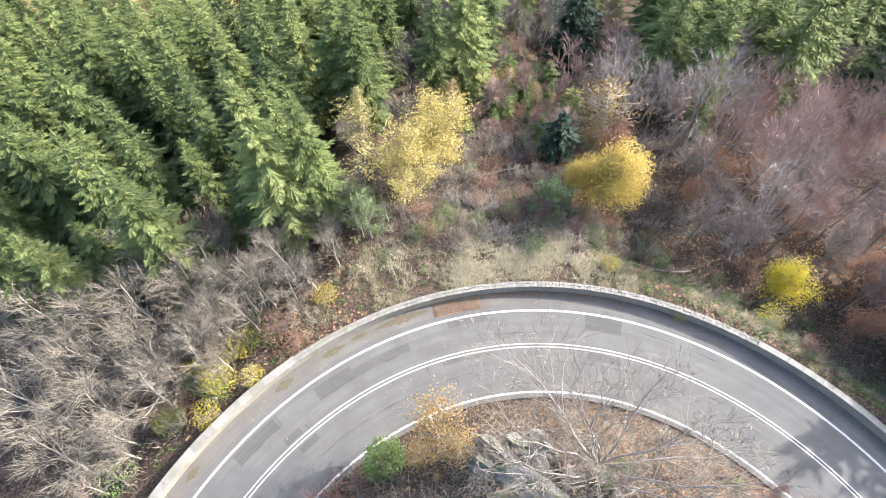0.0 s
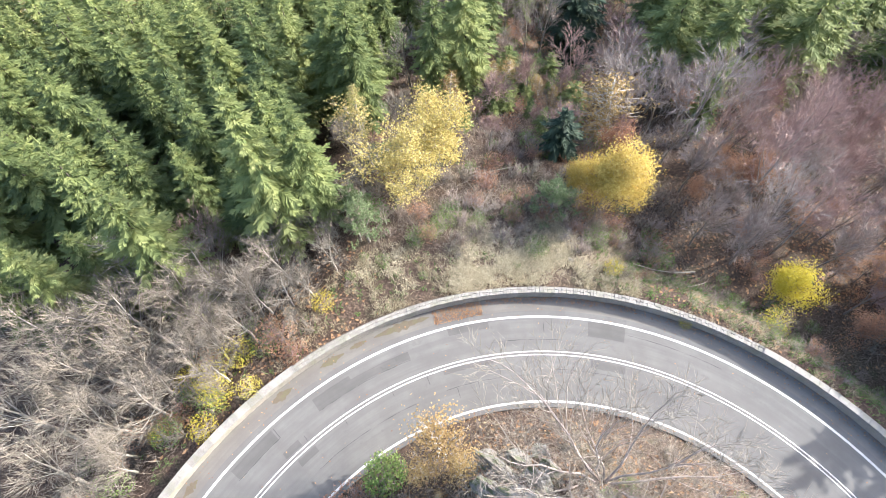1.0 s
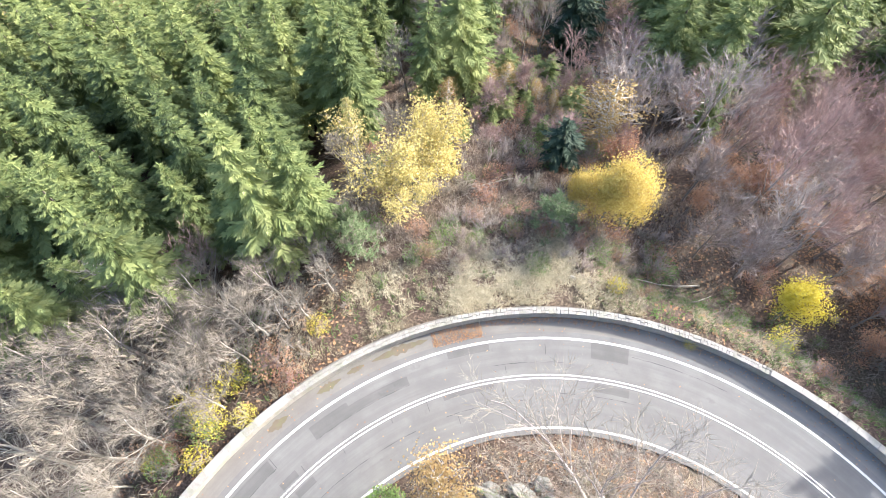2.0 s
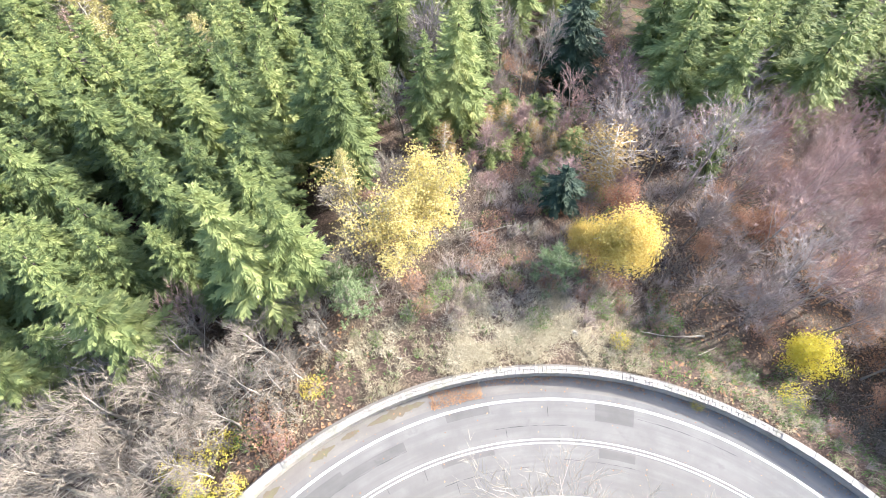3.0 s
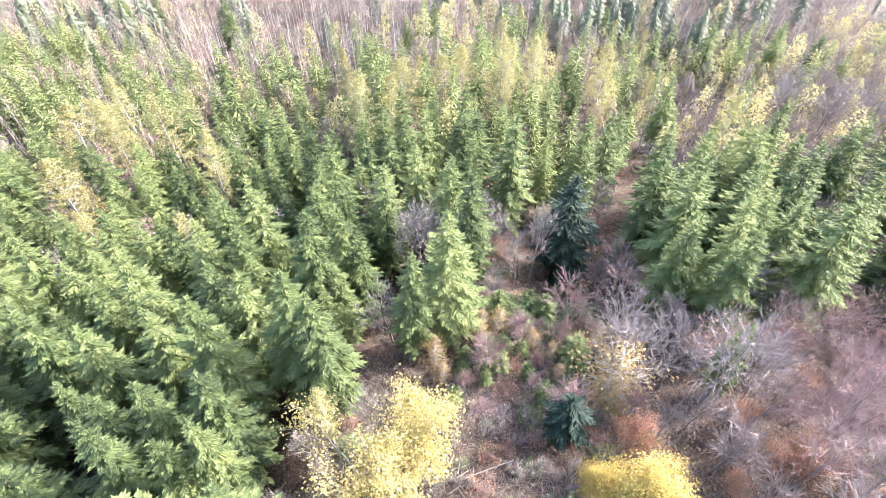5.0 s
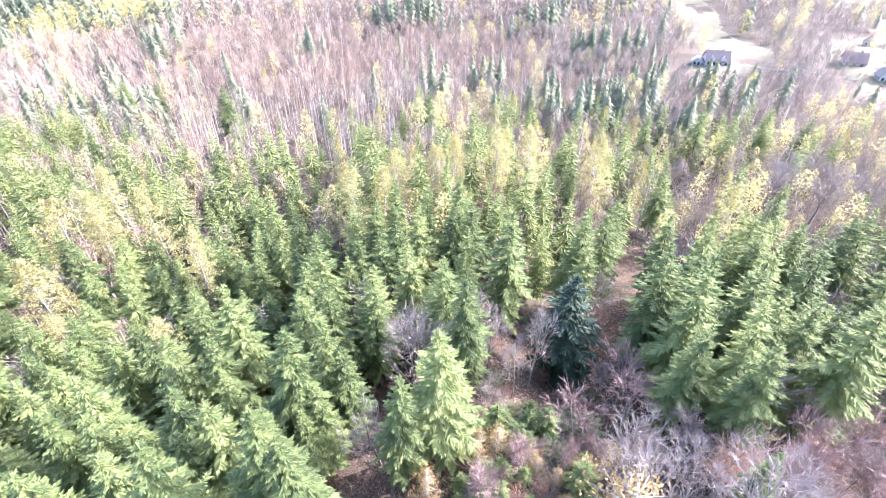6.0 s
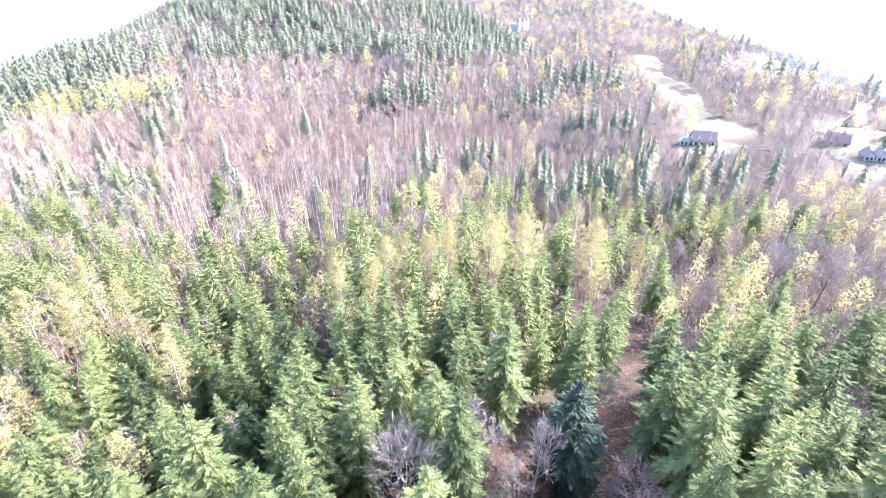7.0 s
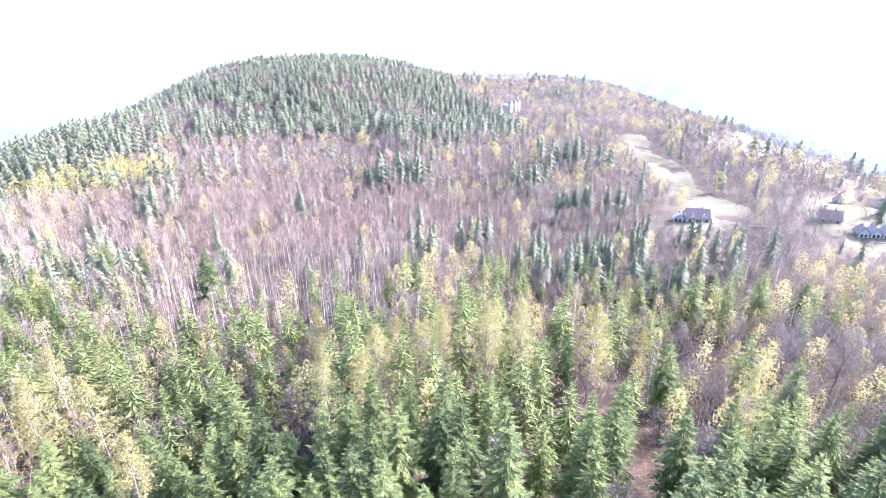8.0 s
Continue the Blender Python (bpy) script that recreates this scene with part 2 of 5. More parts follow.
def ground_height(x, y):
    x, y = np.asarray(x, float), np.asarray(y, float)
    r = bend_radius(x, y)
    h = sum(np.interp(y + d, PROFILE_Y, PROFILE_Z) for d in (-4, 0, 4)) / 3
    h = h - 5.2 * step((x - 10) / 14) * step((r - 36) / 7) * (1 - 0.7 * step((y - 150) / 120))
    h = h - 5.0 * step((x - 35) / 30) * step((r - 36) / 10) * (1 - step((y - 150) / 120))
    h = h - 7.0 * step((-x - 8) / 16) * step((r - 36) / 9) * (1 - 0.6 * step((y - 150) / 120))
    # the far hill, and the valleys that fall away on either side and behind it
    h = h + 37 * np.exp(-(((x + 108) / np.where(x < -108, 230, 135)) ** 2) - ((y - 930) / 330) ** 2)
    h = h - 260 * step((y - 940) / 1000) - 120 * step((-x - 255) / 260) - 190 * step((x - 250) / 600)
    # uneven ground
    far = step((r - 36) / 6)
    h = h + far * (0.35 * np.sin(x / 3.1 + 1.3 * np.sin(y / 5.7)) * np.cos(y / 3.7 + 0.8) + 0.8 * np.sin(x / 11.0 + 2.0) * np.sin(y / 13.0 + np.sin(x / 17.0)))
    h = h + 3.0 * step((y - 150) / 150) * np.sin(x / 47.0 + 0.7) * np.sin(y / 61.0 + np.sin(x / 80.0))
    # the road's bench, and the rocky knoll inside the bend
    knoll = np.minimum(1.25 * np.maximum(23.2 - r, 0), 8.5) + 0.5 * step((22 - r) / 4) * np.sin(x * 0.9 + y * 0.4) * np.sin(y * 0.8)
    h = np.where(r < 23.6, -4.1 + knoll, h)
    bench = step((r - 23.2) / 0.6) * (1 - step((r - 35.4) / 0.5))
    return h * (1 - bench) + (ROAD_Z - 0.14) * bench


def gz(x, y):
    return float(ground_height(x, y))


def axis(near_lo, near_hi, fine, lo, hi):
    """Grid lines, fine in the near stretch and wider and wider outside it."""
    mids = list(np.arange(near_lo, near_hi + fine / 2, fine))
    for way, limit in ((1, hi), (-1, lo)):
        at, gap = (mids[-1] if way > 0 else mids[0]), fine
        out = []
        while (at < limit) if way > 0 else (at > limit):
            gap *= 1.085
            at += way * gap
            out.append(at)
        mids = mids + out if way > 0 else out[::-1] + mids
    return np.array(mids)


gxs, gys = axis(-48, 62, 1.0, -4500, 4500), axis(-26, 72, 1.0, -600, 4800)
GX, GY = np.meshgrid(gxs, gys)
GZ = ground_height(GX, GY)
nx = len(gxs)
ground_shape = Shape()
ground_shape.v = list(zip(GX.ravel().tolist(), GY.ravel().tolist(), GZ.ravel().tolist()))
ground_shape.f = [(j * nx + i, j * nx + i + 1, (j + 1) * nx + i + 1, (j + 1) * nx + i) for j in range(len(gys) - 1) for i in range(nx - 1)]
ground = new("ground", ground_shape.mesh("ground", M_GROUND, True))
tagged(ground, "leaf-strewn brown and mossy forest floor on slopes", "ground", kind="structure")

# ---- the road ----
BACK = 90.0


def bend_line(radius, n=96, back=BACK):
    """Points along the bend at that radius, with straight legs behind it."""
    pts = [(CX - radius, CY - back), (CX - radius, CY - back / 2)]
    pts += [(CX - radius * math.cos(math.pi * i / n), CY + radius * math.sin(math.pi * i / n)) for i in range(n + 1)]
    return pts + [(CX + radius, CY - back / 2), (CX + radius, CY - back)]


def band(name, r0, r1, z0, z1, mat, n=120, shape=None):
    """A slab that follows the bend between two radii, from z0 up to z1."""
    s = shape or Shape()
    rings = [(r0, z0), (r0, z1), (r1, z1), (r1, z0)]
    lines = [[(x, y, z) for x, y in bend_line(r, n)] for r, z in rings]
    count = len(lines[0])
    s.v = [p for line in lines for p in line]
    for k in range(3):
        s.f += [((k + 1) * count + i, (k + 1) * count + i + 1, k * count + i + 1, k * count + i) for i in range(count - 1)]
    return s


road = tagged(new("road", band("road", 23.95, 32.7, ROAD_Z - 0.3, ROAD_Z, M_ASPHALT).mesh("road", M_ASPHALT)), "pale worn grey asphalt road in a hairpin bend", "road", kind="structure")
shoulder = tagged(new("road_shoulder", band("s", 32.7, 35.15, ROAD_Z - 0.3, ROAD_Z - 0.012, M_SHOULDER).mesh("road_shoulder", M_SHOULDER)), "dusty asphalt shoulder between edge line and stone wall", "road shoulder", kind="structure")
for name, r0, r1 in (("edge_line", 31.99, 32.2), ("edge_line", 24.34, 24.53), ("centre_line", 28.45, 28.57), ("centre_line", 28.75, 28.87)):
    part(name, band("l", r0, r1, ROAD_Z - 0.001, ROAD_Z + 0.005, M_PAINT), M_PAINT, road, "worn white painted line")

# ---- trees: one function for each kind ----


def frond(crown, root, out, length, rise, droop, gap, lush):
    """One bough of a spruce: a drooping toothed frond, all of one piece."""
    side = Vector((-out.y, out.x, 0))
    n = max(3, int(length / gap))
    sway = rnd(-0.12, 0.12)
    axis_pts = []
    for j in range(n + 1):
        u = j / n
        axis_pts.append(root + out * (length * u) + side * (sway * length * u * u) + Vector((0, 0, length * (rise * u - droop * u * u + 0.55 * droop * u ** 3))))
    verts, faces = [tuple(p) for p in axis_pts], []
    for j in range(n):
        u = (j + 0.5) / n
        if u < 0.12:
            continue
        a, b = axis_pts[j], axis_pts[j + 1]
        for sgn in (-1, 1):
            tooth = (0.13 + 0.21 * length * math.sin(math.pi * min(1.0, 0.22 + 0.80 * u)) ** 0.8) * lush * rnd(0.4, 1.3)
            way = out * rnd(0.35, 0.9) + side * (sgn * 0.85)
            hang = Vector((0, 0, tooth * rnd(-0.75, 0.12)))
            tip = b + way * tooth + hang
            knee = a.lerp(tip, 0.5) + side * (sgn * 0.10) - out * (0.5 * gap) + Vector((0, 0, rnd(-0.06, 0.14)))
            k = len(verts)
            verts += [tuple(knee), tuple(tip)]
            faces += [(j, k, k + 1), (j, k + 1, j + 1)]
    end = axis_pts[-1]
    k = len(verts)
    verts += [tuple(end - side * 0.13 - out * 0.15), tuple(end + out * (0.30 * lush) + Vector((0, 0, 0.05))), tuple(end + side * 0.13 - out * 0.15)]
    faces += [(n, k, k + 1), (n, k + 1, k + 2)]
    crown.add(verts, faces)


def spruce_shapes(height, spread, density=1.0, lush=1.0, gap=0.26, step_up=0.62, bare=0.12):
    """A spruce: a straight tapering trunk and whorls of drooping toothed boughs with gaps between."""
    trunk, crown = Shape(), Shape()
    lean = Vector((rnd(-0.3, 0.3), rnd(-0.3, 0.3), 0))
    pts = [Vector((0, 0, -0.5)), Vector((0, 0, height * 0.35)) + lean * 0.4, Vector((0, 0, height * 0.7)) + lean * 0.8, Vector((0, 0, height)) + lean]
    trunk.tube(pts, [height * 0.011, height * 0.008, height * 0.005, 0.015], 6, True)
    z = height * bare * rnd(0.8, 1.2)
    turn = rnd(0, 6.283)
    while z < height - 0.25:
        u = (height - z) / height
        reach = spread * min(1.0, u / 0.52) ** 0.8 * (1.0 if u < 0.6 else 1.0 - 0.35 * (u - 0.6) / 0.4)
        count = max(3, int(round((3.4 + 2.4 * u) * density)))
        turn += rnd(0.4, 1.2)
        for k in range(count):
            w = turn + 6.283 * k / count + rnd(-0.3, 0.3)
            length = max(0.3, reach * rnd(0.5, 1.22))
            root = Vector((0, 0, z + rnd(-0.25, 0.25))) + lean * (z / height)
            frond(crown, root, Vector((math.cos(w), math.sin(w), 0)), length, 0.55 * (1 - u) ** 1.5 - 0.05 + rnd(-0.1, 0.1), 0.50 + 0.2 * u, gap, lush)
        z += step_up * rnd(0.8, 1.2) * (0.62 + 0.5 * u)
    top = Vector((0, 0, height)) + lean
    for k in range(5):
        w = 6.283 * k / 5
        crown.add([tuple(top + Vector((0, 0, 0.3))), tuple(top + Vector((math.cos(w) * 0.16, math.sin(w) * 0.16, -0.55))), tuple(top + Vector((math.cos(w + 1) * 0.16, math.sin(w + 1) * 0.16, -0.55)))], [(0, 1, 2)])
    return trunk, crown


def grow(limbs, twigs, root, way, length, radius, level, levels, ends, bend=0.16, forks=4, angle=0.55, upward=0.12, slim=0.48):
    """A limb with the smaller ones that spring from it, down to the twigs."""
    n = 4 if level == 0 else (3 if level < levels - 1 else 2)
    pts, dirs = [root], [way.normalized()]
    d = way.normalized()
    for i in range(n):
        d = (d + Vector((rnd(-bend, bend), rnd(-bend, bend), rnd(-bend, bend) + upward))).normalized()
        pts.append(pts[-1] + d * (length / n))
        dirs.append(d)
    tip = 0.45 if level < levels - 1 else 0.3
    radii = [radius * (1 - (1 - tip) * i / n) for i in range(n + 1)]
    target = limbs if level <= 1 else twigs
    target.tube(pts, radii, 6 if level == 0 else (4 if level == 1 else 3), level >= 2)
    if level == levels - 1:
        ends.append((pts[-1], d, length))
        ends.append(((pts[0] + pts[-1]) / 2, d, length))
        return
    count = forks if level else forks + 2
    low = 0.42 if level == 0 else 0.2
    for k in range(count):
        s = low + (1 - low) * (k + rnd(0.2, 0.9)) / count
        at = min(s * n, n - 0.001)
        i = int(at)
        p = pts[i].lerp(pts[i + 1], at - i)
        nd = turn_of(dirs[i + 1], angle * rnd(0.6, 1.25), 2.4 * k + rnd(-0.5, 0.5))
        grow(limbs, twigs, p, nd, length * rnd(0.42, 0.62) * (1.25 - 0.45 * s), max(radius * (1 - 0.6 * s) * slim, 0.010), level + 1, levels, ends, bend * 1.1, forks, angle, upward, slim)
    if level == 0:
        grow(limbs, twigs, pts[-1], d, length * 0.45, radius * 0.4, 1, levels, ends, bend, forks, angle, upward, slim)


def bare_shapes(height, angle=0.55, forks=4, levels=4, upward=0.12, thick=0.013, fine=5, fine_len=0.85, thin=0.013, splay=0.85):
    """A leafless broadleaf tree: trunk with limbs, and the net of twigs."""
    limbs, twigs, ends = Shape(), Shape(), []
    grow(limbs, twigs, Vector((0, 0, -0.4)), Vector((rnd(-0.08, 0.08), rnd(-0.08, 0.08), 1)), height * 0.62, height * thick, 0, levels, ends, 0.12, forks, angle, upward)
    for p, d, _ in ends:
        for k in range(fine):
            nd = turn_of(d, rnd(0.1, splay), rnd(0, 6.3))
            a = turn_of(nd, 1.5708, rnd(0, 6.3)) * thin * rnd(0.75, 1.3)
            o = p - d * rnd(0, 0.5)
            twigs.add([tuple(o + a), tuple(o - a), tuple(o + nd * rnd(0.5, 1.3) * fine_len)], [(0, 1, 2)])
    return limbs, twigs, ends


def leafy_shapes(height, leaves=2400, size=0.2, angle=0.6, forks=4, cloud=0.55, droop=0.3, upward=0.12, sag=0.0):
    """A broadleaf tree that still holds its leaves."""
    limbs, twigs, ends = Shape(), Shape(), []
    grow(limbs, twigs, Vector((0, 0, -0.4)), Vector((rnd(-0.06, 0.06), rnd(-0.06, 0.06), 1)), height * 0.6, height * 0.014, 0, 4, ends, 0.12, forks, angle, upward)
    limbs.add(twigs.v, twigs.f)
    crown = Shape()
    mid = sum((e[0] for e in ends), Vector()) / len(ends)
    clumps = [(e[0] - Vector((0, 0, abs(R.gauss(0, sag)))), R.random() ** 0.6) for e in ends]
    for k in range(leaves):
        c, full = clumps[R.randrange(len(clumps))]
        if R.random() > full:
            continue
        p = c + Vector((R.gauss(0, cloud), R.gauss(0, cloud), R.gauss(0, cloud * 0.7)))
        face_way = ((c - mid).normalized() + Vector((rnd(-0.6, 0.6), rnd(-0.6, 0.6), rnd(0.0, 0.9)))).normalized()
        way = turn_of(face_way, 1.5708, rnd(0, 6.3))
        side = face_way.cross(way)
        s = size * rnd(0.6, 1.3)
        crown.leaf(p, way * s - Vector((0, 0, droop * s * 0.5)), side * s * 0.85)
    return limbs, crown


def lobed_shapes(height, stems=4, leaves=9000, size=0.18, spread=0.42, cloud=0.34, thin=0.25):
    """A broadleaf tree of several stems, its yellow crown broken into lobes with bare tips between."""
    limbs, twigs, ends = Shape(), Shape(), []
    first = rnd(0, 6.283)
    for k in range(stems):
        w = first + 6.283 * k / stems + rnd(-0.4, 0.4)
        tilt = spread * rnd(0.35, 1.0)
        way = Vector((math.cos(w) * math.sin(tilt), math.sin(w) * math.sin(tilt), math.cos(tilt)))
        grow(limbs, twigs, Vector((math.cos(w) * 0.2, math.sin(w) * 0.2, -0.4)), way, height * rnd(0.46, 0.64), height * 0.010, 0, 4, ends, 0.10, 4, 0.5, 0.09)
    limbs.add(twigs.v, twigs.f)
    crown = Shape()
    clumps = [(e[0], 0.0 if R.random() < thin else R.random() ** 0.5) for e in ends]
    for k in range(leaves):
        c, full = clumps[R.randrange(len(clumps))]
        if R.random() > full:
            continue
        p = c + Vector((R.gauss(0, cloud), R.gauss(0, cloud), R.gauss(-0.1, cloud)))
        way = Vector((rnd(-1, 1), rnd(-1, 1), rnd(-1, 0.4))).normalized()
        s = size * rnd(0.55, 1.3)
        crown.leaf(p, way * s, turn_of(way, 1.5708, rnd(0, 6.3)) * s * 0.8)
    return limbs, crown


def larch_shapes(height, spread, count=900, size=0.34, low=0.24):
    """A slim larch or birch with a narrow yellow crown."""
    trunk, crown = Shape(), Shape()
    top = Vector((rnd(-0.4, 0.4), rnd(-0.4, 0.4), height))
    trunk.tube([Vector((0, 0, -0.4)), top * 0.35, top * 0.7, top], [height * 0.009, height * 0.007, height * 0.004, 0.015], 5, True)
    boughs = 80
    for k in range(boughs):
        u = low + (0.99 - low) * (k + rnd(0, 1)) / boughs
        w = 2.4 * k + rnd(-0.5, 0.5)
        shape_of = min(1.0, (1.02 - u) / 0.4) ** 0.65 * min(1.0, 0.45 + (u - low) / 0.25)
        reach = spread * shape_of * rnd(0.5, 1.15)
        a = top * u
        b = a + Vector((math.cos(w) * reach, math.sin(w) * reach, reach * rnd(0.05, 0.5)))
        trunk.tube([a, b], [0.03, 0.010], 3, True)
        full = rnd(0.4, 1.2)
        for j in range(int(full * count / boughs)):
            p = a.lerp(b, math.sqrt(rnd(0.04, 1.1))) + Vector((R.gauss(0, 0.16), R.gauss(0, 0.16), R.gauss(-0.08, 0.16)))
            way = Vector((rnd(-1, 1), rnd(-1, 1), rnd(-1, 0.4))).normalized()
            s = size * rnd(0.5, 1.2)
            crown.leaf(p, way * s, turn_of(way, 1.5708, rnd(0, 6.3)) * s * 0.6)
    return trunk, crown


def pine_shapes(height, spread):
    """A young pine: open limbs carrying rounded tufts of long needles."""
    limbs, crown = Shape(), Shape()
    top = Vector((0.2, 0.1, height))
    limbs.tube([Vector((0, 0, -0.4)), top * 0.5, top], [0.16, 0.10, 0.03], 6, True)
    for k in range(46):
        u = rnd(0.25, 1.0)
        w = 2.4 * k
        reach = spread * (1.05 - u) ** 0.55 * rnd(0.6, 1.1)
        a = top * u
        b = a + Vector((math.cos(w) * reach, math.sin(w) * reach, reach * 0.35))
        limbs.tube([a, b], [0.04, 0.012], 3, True)
        for j in range(9):
            c = a.lerp(b, rnd(0.45, 1.08)) + Vector((R.gauss(0, 0.18), R.gauss(0, 0.18), R.gauss(0, 0.12)))
            for i in range(9):
                way = (Vector((rnd(-1, 1), rnd(-1, 1), rnd(-0.4, 1)))).normalized() * rnd(0.22, 0.42)
                side = way.orthogonal().normalized() * 0.035
                crown.add([tuple(c + side), tuple(c - side), tuple(c + way)], [(0, 1, 2)])
    return limbs, crown


def shrub_shapes(height, stems=16, leaves=0, size=0.14, spread=0.6):
    """A many-stemmed shrub, bare or with some leaves."""
    wood, crown = Shape(), Shape()
    for k in range(stems):
        w = rnd(0, 6.283)
        tilt = rnd(0.1, spread)
        d = Vector((math.cos(w) * math.sin(tilt), math.sin(w) * math.sin(tilt), math.cos(tilt)))
        p = Vector((rnd(-0.3, 0.3), rnd(-0.3, 0.3), -0.15))
        L = height * rnd(0.65, 1.1)
        mid = p + d * L * 0.5 + Vector((rnd(-0.1, 0.1), rnd(-0.1, 0.1), 0.05))
        tip = p + d * L
        wood.tube([p, mid, tip], [0.028, 0.020, 0.007], 3, True)
        for j in range(7):
            a = p.lerp(tip, rnd(0.3, 0.95))
            nd = turn_of(d, rnd(0.3, 0.8), rnd(0, 6.3))
            wood.tube([a, a + nd * L * rnd(0.2, 0.42)], [0.016, 0.006], 3, True)
    for k in range(leaves):
        w, rr = rnd(0, 6.283), math.sqrt(rnd(0, 1)) * height * math.sin(spread)
        p = Vector((math.cos(w) * rr, math.sin(w) * rr, height * (rnd(0.25, 1.0) - 0.25 * (rr / height) ** 2)))
        way = Vector((rnd(-1, 1), rnd(-1, 1), rnd(-1, 0.7))).normalized()
        s = size * rnd(0.6, 1.3)
        crown.leaf(p, way * s, turn_of(way, 1.5708, rnd(0, 6.3)) * s * 0.8)
    return wood, crown


MODELS = {}


def model(kind, name, label, category, group, wood, wood_mat, crown, crown_mat, crown_label=""):
    """A tree as a thing with its trunk and crown, kept as a pattern to copy."""
    t = thing(name, label, category, group)
    part("trunk", wood, wood_mat, t, "", True)
    if crown is not None and crown.v:
        part("crown", crown, crown_mat, t, crown_label)
    shapes = [wood] + ([crown] if crown is not None and crown.v else [])
    MODELS.setdefault(kind, []).append([t, False, max(v[2] for s in shapes for v in s.v)])
    return t


def plant(kind, x, y, scale=1.0, top=None, which=None, broad=None, turn=None, lean=0.0):
    """Sets a tree of that kind on the ground. top: the height of its tip above sea zero."""
    pool = MODELS[kind]
    entry = pool[R.randrange(len(pool)) if which is None else which]
    z = gz(x, y)
    if top is not None:
        scale = max(0.2, (top - z) / entry[2])
    w = scale * (rnd(0.88, 1.2) if broad is None else broad)
    m = pose(x, y, z, rnd(-2, 2) + lean, rnd(-2, 2), rnd(0, 360) if turn is None else turn) @ Matrix.Diagonal((w, w, scale, 1))
    if not entry[1]:
        entry[0].matrix_basis = m
        entry[1] = True
        return entry[0]
    base = entry[0].copy()
    scene.collection.objects.link(base)
    base.matrix_basis = m
    for child in entry[0].children:
        c = child.copy()
        scene.collection.objects.link(c)
        c.parent = base
    return base


for i in range(6):
    trunk_s, crown_s = spruce_shapes(20.0, rnd(2.7, 3.4), 1.4, rnd(0.9, 1.1), 0.17, 0.54)
    model("spruce", "spruce_tree", "tall green spruce with drooping fringed boughs on the slope", "spruce tree", "spruces of the forest", trunk_s, M_BARK_DARK, crown_s, M_SPRUCE)
for i in range(4):
    trunk_s, crown_s = spruce_shapes(20.0, rnd(2.8, 3.6), 1.25, 0.95, 0.25, 0.60, 0.16)
    model("spruce_back", "spruce_tree", "tall green spruce with drooping fringed boughs on the slope", "spruce tree", "spruces of the forest", trunk_s, M_BARK_DARK, crown_s, M_SPRUCE)
for i in range(3):
    trunk_s, crown_s = spruce_shapes(6.0, rnd(1.4, 1.8), 1.2, 0.8, 0.2, 0.42)
    model("young_spruce", "young_spruce", "short young spruce with dense green boughs", "spruce tree", "young spruces in the clearing", trunk_s, M_BARK, crown_s, M_SPRUCE)
trunk_s, crown_s = spruce_shapes(17.0, 3.4, 1.35, 1.1, 0.24, 0.5, 0.05)
model("dark_fir", "fir_tree", "dark blue-green fir standing alone on reddish floor", "fir tree", "", trunk_s, M_BARK, crown_s, M_FIR)
trunk_s, crown_s = spruce_shapes(6.0, 1.9, 1.35, 0.9, 0.2, 0.4, 0.05)
model("small_fir", "fir_tree", "small dark green fir beside a yellow tree", "fir tree", "", trunk_s, M_BARK, crown_s, M_FIR)
for i in range(4):
    limb_s, twig_s, _ = bare_shapes(15.0, rnd(0.55, 0.7), 5, 4, 0.10, 0.013, 5, 1.1, 0.014, 0.55)
    model("bare", "bare_tree", "leafless broadleaf tree with a grey-mauve net of twigs", "bare tree", "bare trees of the slope", limb_s, M_BARK, twig_s, M_TWIG)
for i in range(3):
    limb_s, twig_s, _ = bare_shapes(15.0, rnd(0.55, 0.7), 5, 4, 0.10, 0.013, 5, 1.1, 0.014, 0.55)
    model("bare_red", "bare_tree", "leafless beech with reddish-brown twigs", "bare tree", "bare trees of the slope", limb_s, M_BARK, twig_s, M_TWIG_RED)
for i in range(4):
    limb_s, twig_s, _ = bare_shapes(12.0, rnd(0.46, 0.58), 6, 4, 0.09, 0.0130, 3, 0.95, 0.012, 0.5)
    model("bare_pale", "bare_tree", "leafless pale-barked tree below the stone wall", "bare tree", "pale bare trees by the wall", limb_s, M_BARK_PALE, twig_s, M_TWIG_PALE)
for i in range(3):
    limb_s, twig_s, _ = bare_shapes(8.0, rnd(0.55, 0.75), 5, 4, 0.12, 0.012, 4, 0.95, 0.014, 0.6)
    model("thicket", "small_bare_tree", "small leafless tree with a tangled lilac-grey crown", "bare tree", "small bare trees of the thicket", limb_s, M_BARK, twig_s, M_TWIG_LILAC)
for i in range(2):
    limb_s, twig_s, _ = bare_shapes(8.0, rnd(0.55, 0.75), 5, 4, 0.12, 0.012, 4, 0.95, 0.014, 0.6)
    model("thicket_red", "small_bare_tree", "small leafless tree with reddish-brown twigs", "bare tree", "small bare trees of the thicket", limb_s, M_BARK, twig_s, M_TWIG_RED)
for i in range(3):
    limb_s, twig_s, _ = bare_shapes(15.0, rnd(0.6, 0.75), 6, 3, 0.10, 0.012, 8, 1.5, 0.034)
    model("bare_back", "bare_tree", "leafless broadleaf tree with a grey-mauve net of twigs", "bare tree", "bare trees of the slope", limb_s, M_BARK, twig_s, M_TWIG)
